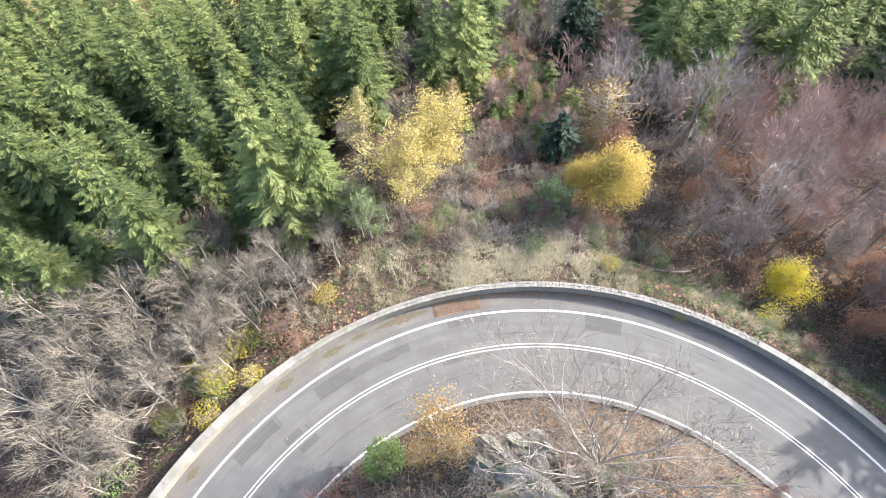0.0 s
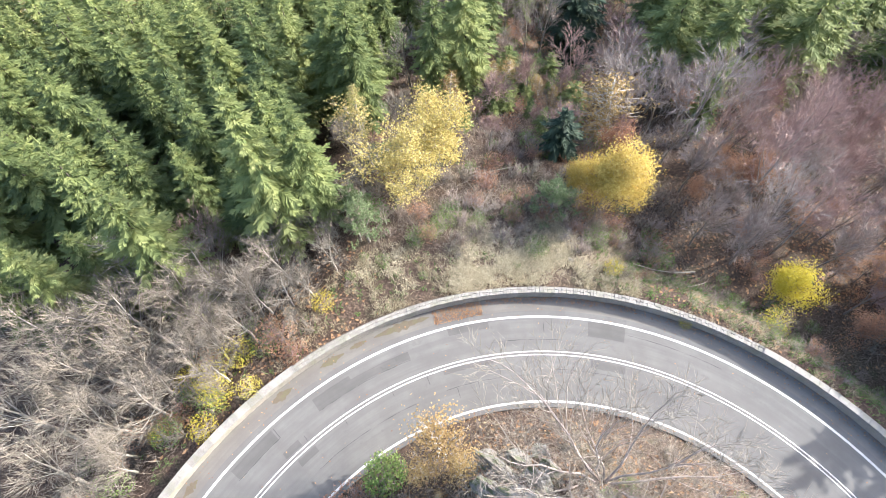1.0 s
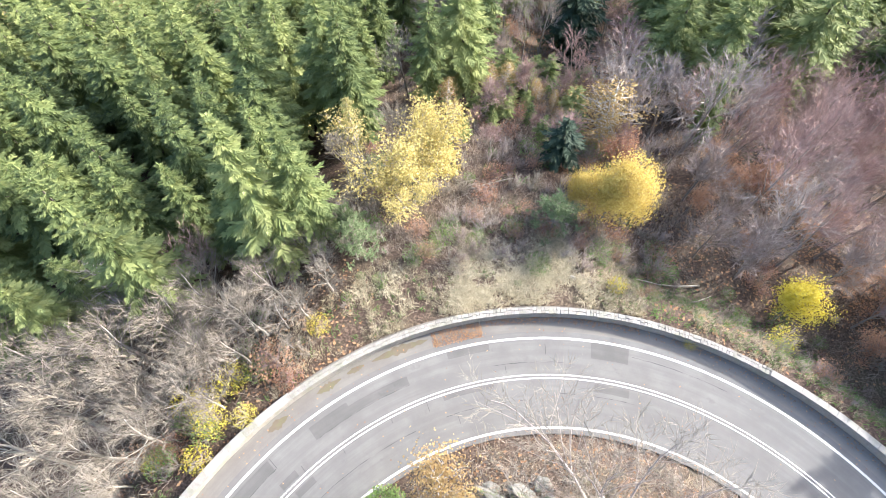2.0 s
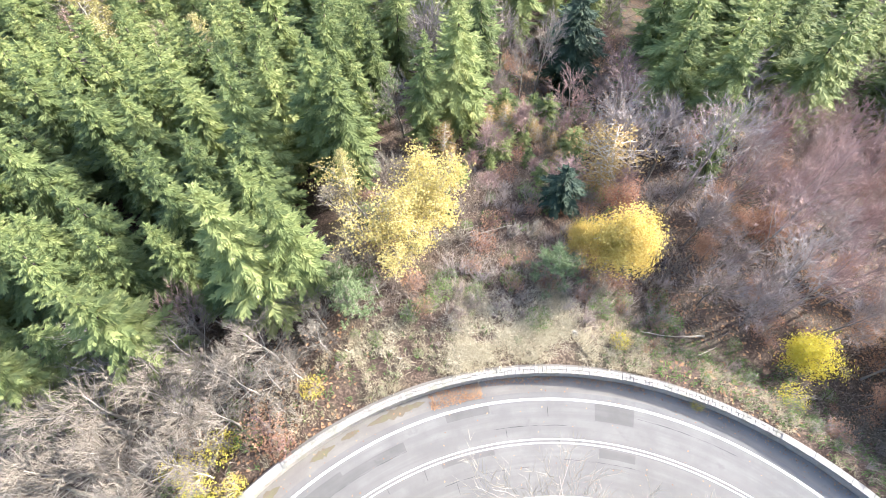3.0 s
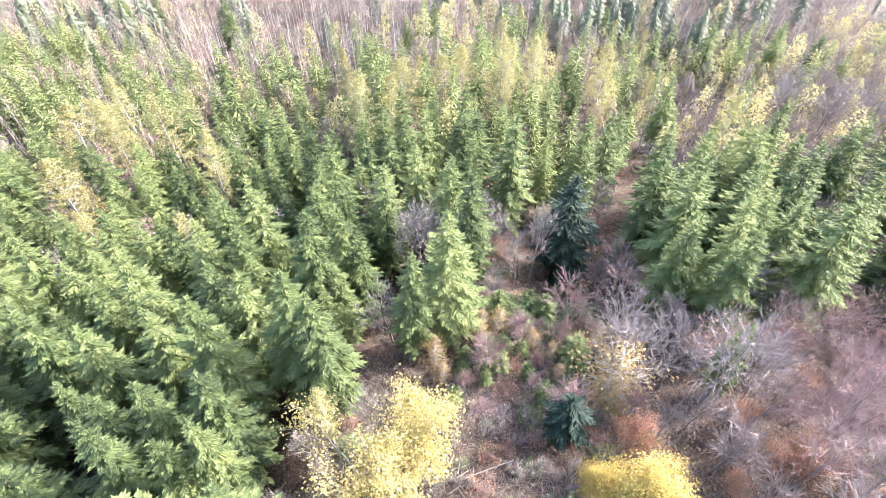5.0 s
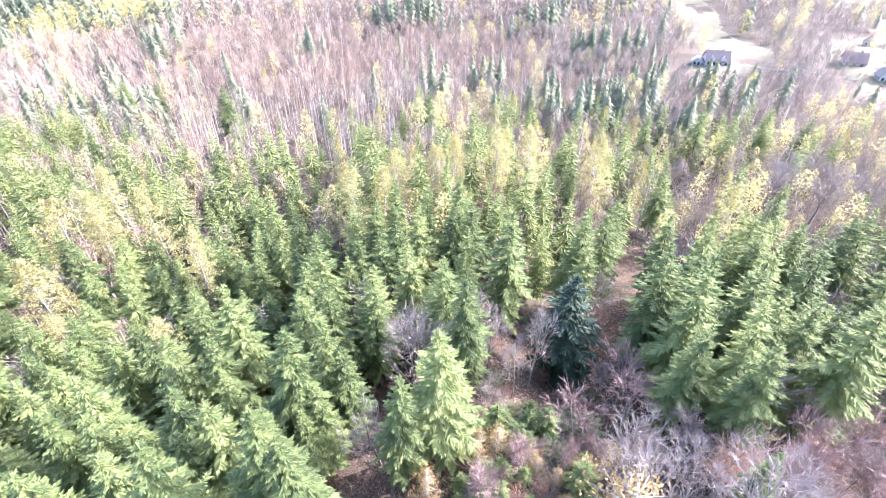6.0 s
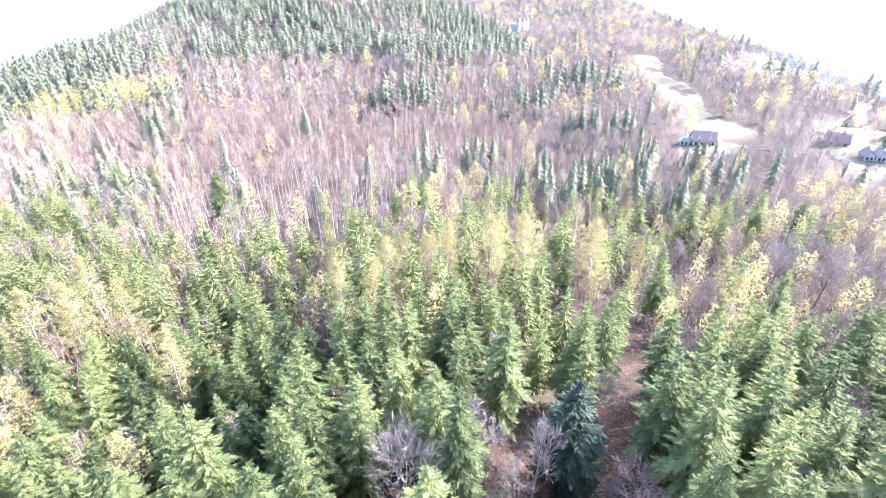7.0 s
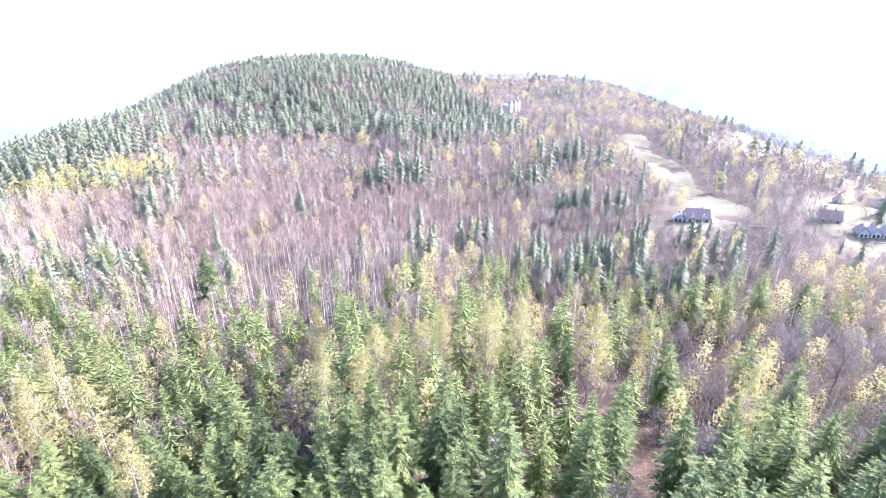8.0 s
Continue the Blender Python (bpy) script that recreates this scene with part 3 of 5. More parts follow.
for i in range(2):
    limb_s, twig_s, _ = bare_shapes(15.0, rnd(0.6, 0.75), 6, 3, 0.10, 0.012, 8, 1.5, 0.034)
    model("bare_red_back", "bare_tree", "leafless beech with reddish-brown twigs", "bare tree", "bare trees of the slope", limb_s, M_BARK, twig_s, M_TWIG_RED)
for i in range(3):
    limb_s, twig_s, _ = bare_shapes(19.0, 0.42, 6, 3, 0.18, 0.010, 8, 1.4, 0.026)
    model("birch", "birch_tree", "slender leafless birch with a white trunk", "birch tree", "birches of the forest", limb_s, M_BIRCH, twig_s, M_TWIG_RED)
for i in range(2):
    limb_s, crown_s = leafy_shapes(11.0, 30000 - 9000 * i, 0.17, 0.62, 5, 0.5, 0.3, 0.10, 1.7)
    model("yellow", "yellow_tree", "broad many-stemmed tree with a full golden-yellow crown", "autumn tree", "yellow trees", limb_s, M_BARK_PALE, crown_s, M_YELLOW)
for i in range(3):
    limb_s, crown_s = lobed_shapes(11.0, 5 - i, (15000, 11000, 7000)[i], 0.2, 0.55, 0.36, (0.15, 0.3, 0.5)[i])
    model("pale_yellow", "yellow_tree", ("many-stemmed tree with a pale golden-yellow crown", "many-stemmed tree with a broken pale-yellow crown", "many-stemmed tree with a thinning pale-yellow crown")[i], "autumn tree", "yellow trees", limb_s, M_BARK_PALE, crown_s, M_PALE_YELLOW)
limb_s, crown_s = leafy_shapes(7.0, 11000, 0.15, 0.66, 5, 0.36, 0.3, 0.10, 1.1)
model("lemon", "yellow_tree", "small tree with a round bright lemon-yellow crown", "autumn tree", "", limb_s, M_BARK, crown_s, M_LEMON)
for i in range(3):
    trunk_s, crown_s = larch_shapes(18.0, rnd(2.4, 3.2), 4400, 0.27)
    model("larch", "larch_tree", "slim tree with a narrow pale-yellow autumn crown", "autumn tree", "slim yellow trees", trunk_s, M_BARK_PALE, crown_s, M_LARCH)
for i in range(2):
    trunk_s, crown_s = larch_shapes(6.0, 1.5, 1500, 0.16)
    model("ochre", "autumn_sapling", "sapling with ochre-orange autumn leaves", "sapling", "ochre saplings", trunk_s, M_BARK_PALE, crown_s, M_OCHRE)
for i in range(2):
    limb_s, crown_s = leafy_shapes(8.0, 4600, 0.13, 0.65, 4, 0.4)
    model("rust", "rust_tree", "small beech holding rust-brown withered leaves", "autumn tree", "rust-brown beeches", limb_s, M_BARK, crown_s, M_RUST)
limb_s, crown_s = pine_shapes(7.0, 2.8)
model("pine", "pine_tree", "bluish-green young pine at the clearing's edge", "pine tree", "young pines of the clearing", limb_s, M_BARK, crown_s, M_PINE)
for i in range(3):
    wood_s, crown_s = shrub_shapes(2.2, 17, 0)
    model("shrub", "bare_shrub", "bare grey-brown shrub of thin stems", "shrub", "bare shrubs of the clearing", wood_s, (M_TWIG, M_TWIG_PALE, M_TWIG_LILAC)[i], None, None)
for i in range(2):
    wood_s, crown_s = shrub_shapes(2.0, 14, 460, 0.11)
    model("green_shrub", "green_shrub", "low shrub with yellow-green leaves", "shrub", "leafy shrubs", wood_s, M_TWIG, crown_s, M_GREEN)
wood_s, crown_s = shrub_shapes(2.0, 16, 700, 0.10)
model("yellow_shrub", "yellow_shrub", "low shrub with bright yellow leaves", "shrub", "leafy shrubs", wood_s, M_TWIG, crown_s, M_GOLD)
wood_s, crown_s = shrub_shapes(2.0, 16, 460, 0.11)
model("rust_shrub", "rust_shrub", "low shrub with withered rust-coloured leaves", "shrub", "leafy shrubs", wood_s, M_TWIG_RED, crown_s, M_RUST)

# ---- trees that stand out, each at its place ----
TAKEN = []


def place(kind, x, y, top, keep=2.6, **more):
    TAKEN.append((x, y, keep))
    return plant(kind, x, y, top=top, **more)


# tall spruces whose tips can be told apart
for x, y, top in ((-30.3, 36.8, 8.4), (-23.3, 36.8, 10.6), (-23.4, 34.0, 5.8), (-18.9, 36.7, 8.2), (-32.4, 34.5, 8.5), (-28.2, 32.9, 7.8), (-28.6, 30.9, 5.0),
                  (-31.5, 25.7, 4.6), (-18.7, 31.2, 5.3), (-16.7, 37.7, 9.4), (-21.7, 41.7, 8.9), (-24.5, 63.7, 5.0), (-28.2, 56.5, 6.4),
                  (-20.9, 55.1, 6.5), (-18.4, 66.3, 7.3), (-14.0, 54.3, 4.2), (-10.2, 55.5, 2.0)):
    place("spruce", x, y, top, 3.0)
for x, y, top in ((-8.7, 57.2, 3.2), (-8.7, 62.2, 5.6), (-7.3, 61.3, 4.2), (4.5, 73.5, 4.5), (3.5, 63.7, -1.6), (-12.1, 80.3, 3.0), (-0.5, 81.4, 1.0), (13.6, 85.7, 2.4),
                  (33.7, 77.6, 2.2), (46.3, 67.0, 0.5), (36.1, 59.4, 5.0), (32.5, 49.8, 1.0), (44.0, 75.1, 1.0), (54.3, 78.9, 1.6), (-13.5, 71.0, 2.8), (26.7, 90.4, -5.8)):
    place("spruce_back" if y > 70 else "spruce", x, y, top, 3.0, broad=rnd(0.85, 1.1))
place("dark_fir", 21.7, 77.5, -2.5, 6.5, broad=1.15)
place("small_fir", 13.6, 43.5, 0.0, 2.0, broad=1.1)
for x, y, top in ((8.2, 51.5, -4.6), (6.4, 49.5, -5.4), (10.8, 50.0, -5.0), (7.0, 54.0, -5.5), (4.8, 53.0, -6.0), (12.0, 47.0, -3.6), (9.2, 54.0, -6.0)):
    place("young_spruce", x, y, top, 1.6)
for x, y, top in ((0.9, 51.7, -2.6), (1.6, 49.6, -3.8), (12.6, 54.4, -5.8), (9.9, 57.0, -6.6), (14.2, 53.0, -6.0), (6.8, 58.0, -6.4)):
    place("ochre", x, y, top, 1.6)
place("bare", -0.4, 66.5, 3.6, 6.0, broad=0.9)
for x, y, top in ((9.1, 66.5, -7.5), (12.4, 68.0, -4.5), (15.6, 72.0, -3.5), (9.6, 73.0, -3.5)):
    place("bare", x, y, top, 2.0, broad=0.85)
place("pale_yellow", -1.4, 39.6, 4.4, 4.0, which=0, turn=20, broad=1.3)
place("pale_yellow", -5.6, 38.6, 3.4, 3.6, which=2, broad=1.3)
place("pale_yellow", -3.4, 36.0, 2.0, 3.0, which=1, broad=1.3)
place("pine", -7.2, 29.4, 3.2, 2.0, broad=1.1)
place("pine", -8.6, 31.6, 2.6, 2.0, broad=1.0)
place("bare_pale", -15.9, 34.4, 1.6, 2.0, broad=1.2)
place("rust", 31.7, 33.1, -5.1, 2.0, broad=1.4)
place("thicket", 26.8, 73.7, -16.1, 2.0)
place("thicket", 8.4, 64.3, -7.4, 2.0)
place("larch", -8.8, 42.5, 4.0, 2.0)
place("bare_pale", -4.4, 41.4, 4.4, 2.0, broad=0.9)
place("bare_pale", -7.6, 37.2, 3.2, 2.0)
place("bare_pale", -9.6, 39.8, 3.6, 2.0)
place("yellow", 17.1, 35.8, 3.6, 4.0, which=0, turn=150, broad=1.1)
place("yellow", 14.2, 37.4, -1.6, 2.0, which=1, broad=1.1)
place("rust", 18.8, 42.0, 1.2, 2.5)
place("ochre", 20.0, 49.0, 0.0, 2.0, broad=1.7)
place("pine", 11.2, 33.4, 0.5, 2.5, broad=1.7)
place("lemon", 34.2, 25.4, -1.6, 5.5, broad=1.0)
place("yellow_shrub", 31.4, 21.4, -4.2, 2.0, broad=1.1)
place("green_shrub", 29.6, 20.8, -4.6, 2.0, broad=1.2)
for x, y, top in ((22.7, 48.9, 2.2), (26.5, 50.5, 0.0), (30.7, 48.4, 6.0), (27.5, 45.0, -2.0), (24.0, 44.0, -3.0)):
    place("bare", x, y, top, 3.0)
for x, y, top in ((-14.0, 22.9, 2.2), (-26.3, 20.8, 4.2), (-16.4, 22.9, 0.8), (-10.1, 26.2, 2.6), (-19.5, 24.0, 2.0), (-23.0, 21.5, 2.5), (-20.0, 18.5, 1.0), (-24.5, 13.5, 2.0),
                  (-28.0, 12.5, 2.5), (-29.5, 16.5, 3.0), (-31.0, 8.0, 2.0), (-27.0, 6.0, 1.0), (-30.5, 3.0, 1.5), (-13.2, 20.8, -0.5), (-34.0, 12.0, 3.0), (-35.0, 19.0, 4.0), (-17.4, 20.0, 1.6), (-22.0, 17.0, 2.4), (-26.2, 10.0, 1.8), (-29.6, 20.6, 3.6), (-15.0, 26.0, 2.6), (-21.4, 26.4, 3.2), (-12.0, 23.6, 1.4), (-18.6, 15.8, 0.6), (-25.0, 8.6, 0.8), (-32.0, 15.4, 2.6)):
    place("bare_pale", x, y, top, 2.4, broad=rnd(1.15, 1.5))
for x, y, top in ((-8.0, 29.5, 0.5), (-9.5, 32.5, 2.0), (-11.5, 35.0, 2.5), (-6.4, 34.2, 0.0), (-12.5, 30.2, 1.5), (-10.4, 28.4, 0.8), (-13.6, 33.0, 2.4), (-5.6, 31.4, -0.6), (-8.2, 34.6, 1.8), (-15.0, 29.0, 2.0)):
    place("bare_pale", x, y, top, 1.6, broad=rnd(1.15, 1.45))
place("bare_red", -24.2, 30.0, 1.5, 2.0)
for x, y, top in ((-20.6, 21.0, 3.0), (-18.0, 23.4, 2.6), (-23.4, 24.0, 3.4), (-13.0, 24.6, 1.6), (-27.0, 17.6, 3.0)):
    place("bare_pale", x, y, top, 2.0, broad=1.15)
for x, y, top in ((-18.8, 140.0, -13.5), (-11.0, 102.9, -0.4), (-5.5, 105.0, -1.0), (-3.2, 113.3, -3.2), (3.0, 118.0, -4.0), (8.1, 119.4, -3.6), (17.0, 124.0, -4.4), (25.5, 128.0, -6.0),
                  (-62.2, 112.2, -9.8), (-58.0, 108.0, -10.0), (-62.5, 122.3, -10.2), (-48.1, 109.0, -7.0), (56.5, 104.5, -5.6), (-34.1, 91.1, -3.0), (20.0, 131.0, -8.0), (40.0, 128.0, -8.0)):
    place("larch", x, y, top, 3.0)

for x, y, top in ((-54.0, 84.5, -2.5), (-62.0, 103.0, -5.0)):
    place("larch", x, y, top, 3.0, broad=1.25)

# trees that stand out farther up the slope
for x, y, top in ((-60.3, 190.3, -20.0), (-102.6, 211.3, -26.3), (-115.2, 194.2, -25.9), (-93.8, 218.5, -29.3), (-87.4, 160.5, -19.7), (1.3, 182.4, -17.7), (4.5, 173.7, -16.8), (-26.4, 161.3, -25.9),
                  (-20.4, 152.3, -23.7), (-30.1, 110.0, -10.4), (-25.3, 107.0, -9.7), (-38.1, 93.9, -10.2), (-15.3, 83.7, -3.3), (-9.8, 71.9, 2.3), (-10.1, 67.8, 2.3), (0.7, 92.3, -0.3),
                  (-32.1, 60.7, 1.2), (-30.0, 68.2, -1.3), (-1.4, 55.0, 7.6), (4.1, 78.6, 0.3), (16.1, 99.4, -5.8), (28.7, 97.4, -9.3), (22.4, 99.9, -11.0), (82.9, 165.5, -19.5)):
    place("spruce_back", x, y, top, 3.0, broad=rnd(0.9, 1.2))
for x, y, top in ((105.8, 170.2, -21.8), (115.6, 166.0, -23.7), (71.6, 174.3, -24.8), (62.3, 199.2, -28.7), (34.5, 127.6, -13.5), (78.0, 119.0, -15.9), (38.4, 78.2, -3.3), (38.4, 83.1, -6.7),
                  (70.2, 100.0, -11.7), (60.9, 78.9, -10.2), (81.1, 99.6, -11.8), (-5.0, 72.6, 2.3), (9.3, 95.7, -3.0), (-37.7, 62.9, 0.6), (-8.0, 87.1, -2.0), (39.4, 109.4, -12.3),
                  (64.6, 108.8, -14.0), (56.4, 127.8, -16.4), (50.3, 91.6, -10.2), (68.4, 90.8, -12.6)):
    place("spruce_back", x, y, top, 3.0, broad=rnd(0.9, 1.2))
for x, y, top in ((-15.9, 128.9, -13.8), (-4.0, 123.7, -8.3), (-10.4, 165.1, -17.3), (-60.5, 238.5, -32.0), (8.6, 134.6, -10.4), (24.6, 181.0, -23.4), (32.5, 191.2, -25.7), (34.6, 165.4, -22.4),
                  (-62.8, 135.0, -21.0), (-72.7, 125.9, -17.0), (-69.1, 105.5, -13.1), (63.0, 190.8, -29.8), (57.0, 140.3, -21.5), (-0.8, 132.2, -11.6), (5.3, 131.2, -11.3), (-12.1, 148.3, -15.4),
                  (-55.3, 89.9, -12.1), (75.0, 131.9, -20.2), (129.9, 166.6, -28.0), (71.7, 185.0, -30.7)):
    place("larch", x, y, top, 3.0, broad=rnd(0.9, 1.25))
for x, y, top in ((-131.1, 218.2, -28.5), (-114.3, 216.4, -28.1), (-148.3, 230.1, -29.5), (-53.9, 112.8, -14.0), (-43.1, 109.5, -14.6), (-87.8, 195.4, -27.0), (-82.7, 209.7, -29.1), (-61.8, 219.4, -29.2),
                  (-62.7, 166.7, -23.3), (-97.9, 153.1, -20.4), (-132.0, 197.9, -27.1), (-92.7, 155.4, -21.8), (28.3, 145.6, -18.1)):
    place("birch", x, y, top, 2.6)
for x, y, top in ((-21.3, 82.7, -12.3), (97.4, 144.8, -22.7), (105.9, 146.3, -22.9), (110.7, 142.4, -22.6), (90.9, 138.7, -23.1), (109.3, 134.7, -22.1), (97.8, 138.2, -23.0), (101.7, 133.8, -22.1),
                  (-20.0, 121.8, -20.3), (51.5, 117.2, -23.9)):
    place("bare_back", x, y, top, 3.0, broad=rnd(1.0, 1.3))

# ---- the rest of the near forest ----


def red_gap(x, y):
    """A strip of open, leaf-covered floor between the spruces."""
    return abs(x - (34 + 0.36 * (y - 85))) < 3.6 + 0.06 * (y - 70) and 68 < y < 128


def kind_at(x, y):
    """Which tree grows at a place, or none."""
    r = float(bend_radius(x, y))
    u = R.random()
    if r < 40 or y < -5:
        return None
    if -7 < x < 27 and y < 47:
        return None
    if x <= -7 and r < 48 and y < 28:
        return "bare_pale" if u < 0.5 else ("bare_red" if u < 0.58 else None)
    if x <= -7 and y < 100:
        return "spruce" if u < 0.84 else ("bare" if u < 0.91 else ("larch" if x < -30 and u < 0.97 else ("birch" if y > 75 else "spruce")))
    if x < 17 and y < (53 if x < 4 else 60):
        return None
    if x >= 17 and y < 62 - 0.1 * (x - 20):
        return "bare_red" if u < 0.4 else ("bare" if u < 0.8 else ("rust" if u < 0.97 else None))
    if 8 < x < 24 and y < 97:
        return "bare" if u < 0.05 and y > 78 else None
    if red_gap(x, y):
        return "bare_red" if u < 0.12 else None
    if x >= 24 and y < 68 and R.random() < 0.4:
        return "bare_red" if u < 0.3 else None
    if y < 106:
        return "spruce" if u < 0.74 else ("bare" if u < 0.93 or (abs(x) < 14 and y < 78) or x > 30 else "larch")
    return None


SIZE = {"spruce": (0.88, 1.14), "bare": (0.75, 1.15), "bare_red": (0.65, 1.0), "bare_pale": (0.8, 1.1), "larch": (0.85, 1.1), "birch": (0.85, 1.1), "rust": (0.7, 1.1)}
SPACE = 5.3
for j in range(-1, 20):
    for i in range(-25, 25):
        x = (i + 0.5 * (j % 2)) * SPACE + rnd(-1.7, 1.7)
        y = j * SPACE + rnd(-1.7, 1.7)
        if abs(x) > 26 + 0.88 * max(y - 5, 0) or any((x - a) ** 2 + (y - b) ** 2 < k * k for a, b, k in TAKEN):
            continue
        kind = kind_at(x, y)
        if kind:
            k = rnd(*SIZE[kind])
            if kind == "spruce" and x > 24 and y > 58:
                if R.random() < 0.38:
                    continue
                k *= 1.16
            slim = rnd(0.82, 1.1) if kind == "spruce" and (y > 58 or x > 20) else None
            plant(kind + "_back" if kind in ("spruce", "bare", "bare_red") and y > 62 else kind, x, y, k, broad=slim)

# a thicket of smaller bare trees on the slope east of the clearing
for j in range(3, 15):
    for i in range(5, 19):
        x, y = (i + 0.5 * (j % 2)) * 4.1 + rnd(-1.3, 1.3), j * 4.1 + rnd(-1.3, 1.3)
        if float(bend_radius(x, y)) < 43 or y > 62 or x > 30 + 0.9 * y or (x < 27 and y < 40) or any((x - a) ** 2 + (y - b) ** 2 < 0.6 * k * k for a, b, k in TAKEN):
            continue
        u = R.random()
        u = min(0.99, max(0.0, 0.5 * u + 0.25 + 0.45 * math.sin(x / 5.0 + 2.0 * math.sin(y / 6.0))))
        plant("thicket" if u < 0.45 else ("thicket_red" if u < 0.70 else "rust"), x, y, rnd(0.75, 1.35) if u < 0.7 else rnd(0.6, 1.0), broad=rnd(0.95, 1.25))

# tall trees east of the bend, which shade the road's far leg
for x, y, top in ((52.0, 21.0, 8.0), (44.5, 8.0, 3.0)):
    place("bare", x, y, top, 3.0)
for x, y, top in ((46.5, 14.0, 7.0), (50.0, 17.5, 8.5), (51.0, 11.0, 7.5), (54.5, 15.5, 9.0), (56.0, 22.0, 9.5), (53.0, 6.0, 8.0),
                  (58.0, 20.0, 11.0), (49.0, 20.5, 6.0), (61.0, 27.0, 11.0), (56.0, 29.0, 8.0), (62.0, 17.0, 12.0), (57.0, 11.0, 10.0), (55.0, 25.5, 9.0), (60.0, 23.0, 11.0)):
    place("spruce", x, y, top, 3.0, broad=1.4)

# ---- inside the bend: knoll with rocks, a large bare tree and bushes ----


def on_bend(r, az):
    """The place at that radius and bearing (degrees from north) about the bend's middle."""
    return CX + r * math.sin(radians(az)), CY + r * math.cos(radians(az))


def fan_shapes(height, stems, spread):
    """A leafless tree that fans out in many crooked stems from one foot."""
    limbs, twigs, ends = Shape(), Shape(), []
    for k in range(stems):
        w = 2.4 * k + rnd(-0.4, 0.4)
        tilt = spread * rnd(0.25, 1.0)
        way = Vector((math.cos(w) * math.sin(tilt), math.sin(w) * math.sin(tilt), math.cos(tilt)))
        grow(limbs, twigs, Vector((math.cos(w) * 0.3, math.sin(w) * 0.3, -0.4)), way, height * rnd(0.45, 0.66), height * 0.0066, 0, 4, ends, 0.22, 4, 0.62, 0.05, 0.62)
    for p, d, _ in ends:
        for k in range(2):
            nd = turn_of(d, rnd(0.15, 0.8), rnd(0, 6.3))
            a = turn_of(nd, 1.5708, rnd(0, 6.3)) * 0.017
            twigs.add([tuple(p + a), tuple(p - a), tuple(p + nd * rnd(0.5, 1.2))], [(0, 1, 2)])
    return limbs, twigs


def rock_shape(sx, sy, sz, seed):
    """A jagged boulder with broken faces."""
    bm = bmesh.new()
    bmesh.ops.create_icosphere(bm, subdivisions=4, radius=1.3)
    rng = random.Random(seed)
    cuts = []
    for i in range(22):
        way = Vector((rng.gauss(0, 1), rng.gauss(0, 1), rng.gauss(0.2, 0.8))).normalized()
        cuts.append((way, rng.uniform(0.55, 0.95)))
    for v in bm.verts:
        p = v.co.copy()
        for way, d in cuts:
            p -= way * max(0.0, p.dot(way) - d)
        crack = noise.noise(Vector((p.x * 1.2 + seed, p.y * 5.5, p.z * 2.0)))
        p = p * (1.0 + 0.14 * noise.noise(p * 2.7 + Vector((seed, 0, 0))) + 0.08 * noise.noise(p * 6.0) - 0.16 * max(0.0, 0.25 - abs(crack)))
        v.co = Vector((p.x * sx, p.y * sy, p.z * sz))
    s = Shape()
    bm.verts.index_update()
    s.v = [tuple(v.co) for v in bm.verts]
    s.f = [tuple(v.index for v in f.verts) for f in bm.faces]
    bm.free()
    return s


for k, (x, y, sx, sy, sz, spin) in enumerate(((4.2, 7.2, 2.2, 1.1, 1.7, -38), (6.2, 6.4, 2.0, 1.0, 1.8, -42), (3.0, 6.0, 1.8, 1.0, 1.5, -30), (5.4, 8.3, 1.5, 0.8, 1.3, -35),
                                             (7.4, 7.4, 1.4, 0.9, 1.1, -45), (3.4, 8.9, 1.0, 0.8, 0.9, -20), (6.9, 8.9, 1.0, 0.7, 0.8, -15), (2.2, 7.6, 1.2, 0.8, 1.0, -50), (4.8, 5.2, 2.2, 1.3, 1.9, -36), (6.6, 4.6, 1.9, 1.2, 1.7, -40))):
    rock = new("rock", rock_shape(sx, sy, sz, 3.7 * k + 1).mesh("rock", M_ROCK))
    rock.matrix_basis = pose(x, y, gz(x, y) - 0.1 * sz, rnd(-16, 16), rnd(-16, 16), spin)
    tagged(rock, "jagged grey rock with moss on the knoll", "rock", "rocks of the knoll")

limb_s, twig_s = fan_shapes(14.0, 16, 1.15)
model("spreading", "bare_tree", "large leafless tree spreading pale crooked limbs over the road", "bare tree", "", limb_s, M_TWIG, twig_s, M_TWIG_PALE)
place("spreading", 10.4, 6.6, 12.5, 3.0, broad=1.55, turn=40)
place("bare_pale", 22.5, 1.5, 9.0, 3.0, broad=1.2)
place("bare_pale", 15.5, 2.0, 9.5, 3.0)
place("bare_red", 26.0, -3.5, 8.0, 3.0)
for x, y, top in ((27.6, 3.4, 1.4), (25.4, 3.6, 2.0), (24.0, 6.0, 0.4), (-11.2, 3.2, 0.6), (-9.8, 4.6, 0.2)):
    place("thicket_red", x, y, top, 1.2, broad=1.1)
place("bare_red", -7.8, 3.6, 2.0, 2.0, broad=1.3)
limb_s, crown_s = leafy_shapes(7.0, 2300, 0.15, 0.5, 4, 0.5)
model("gold_sapling", "birch_sapling", "birch sapling with thinning golden leaves beside the road", "sapling", "", limb_s, M_BIRCH, crown_s, M_TAN)
place("gold_sapling", -0.3, 9.6, 5.6, 2.0, broad=1.15)
place("gold_sapling", 1.0, 7.8, 5.0, 2.0, broad=1.1)
place("gold_sapling", -1.6, 7.6, 3.4, 2.0, broad=1.1)
place("ochre", -0.4, 6.0, 2.6, 1.5)
wood_s, crown_s = shrub_shapes(3.2, 18, 1500, 0.2, 0.55)
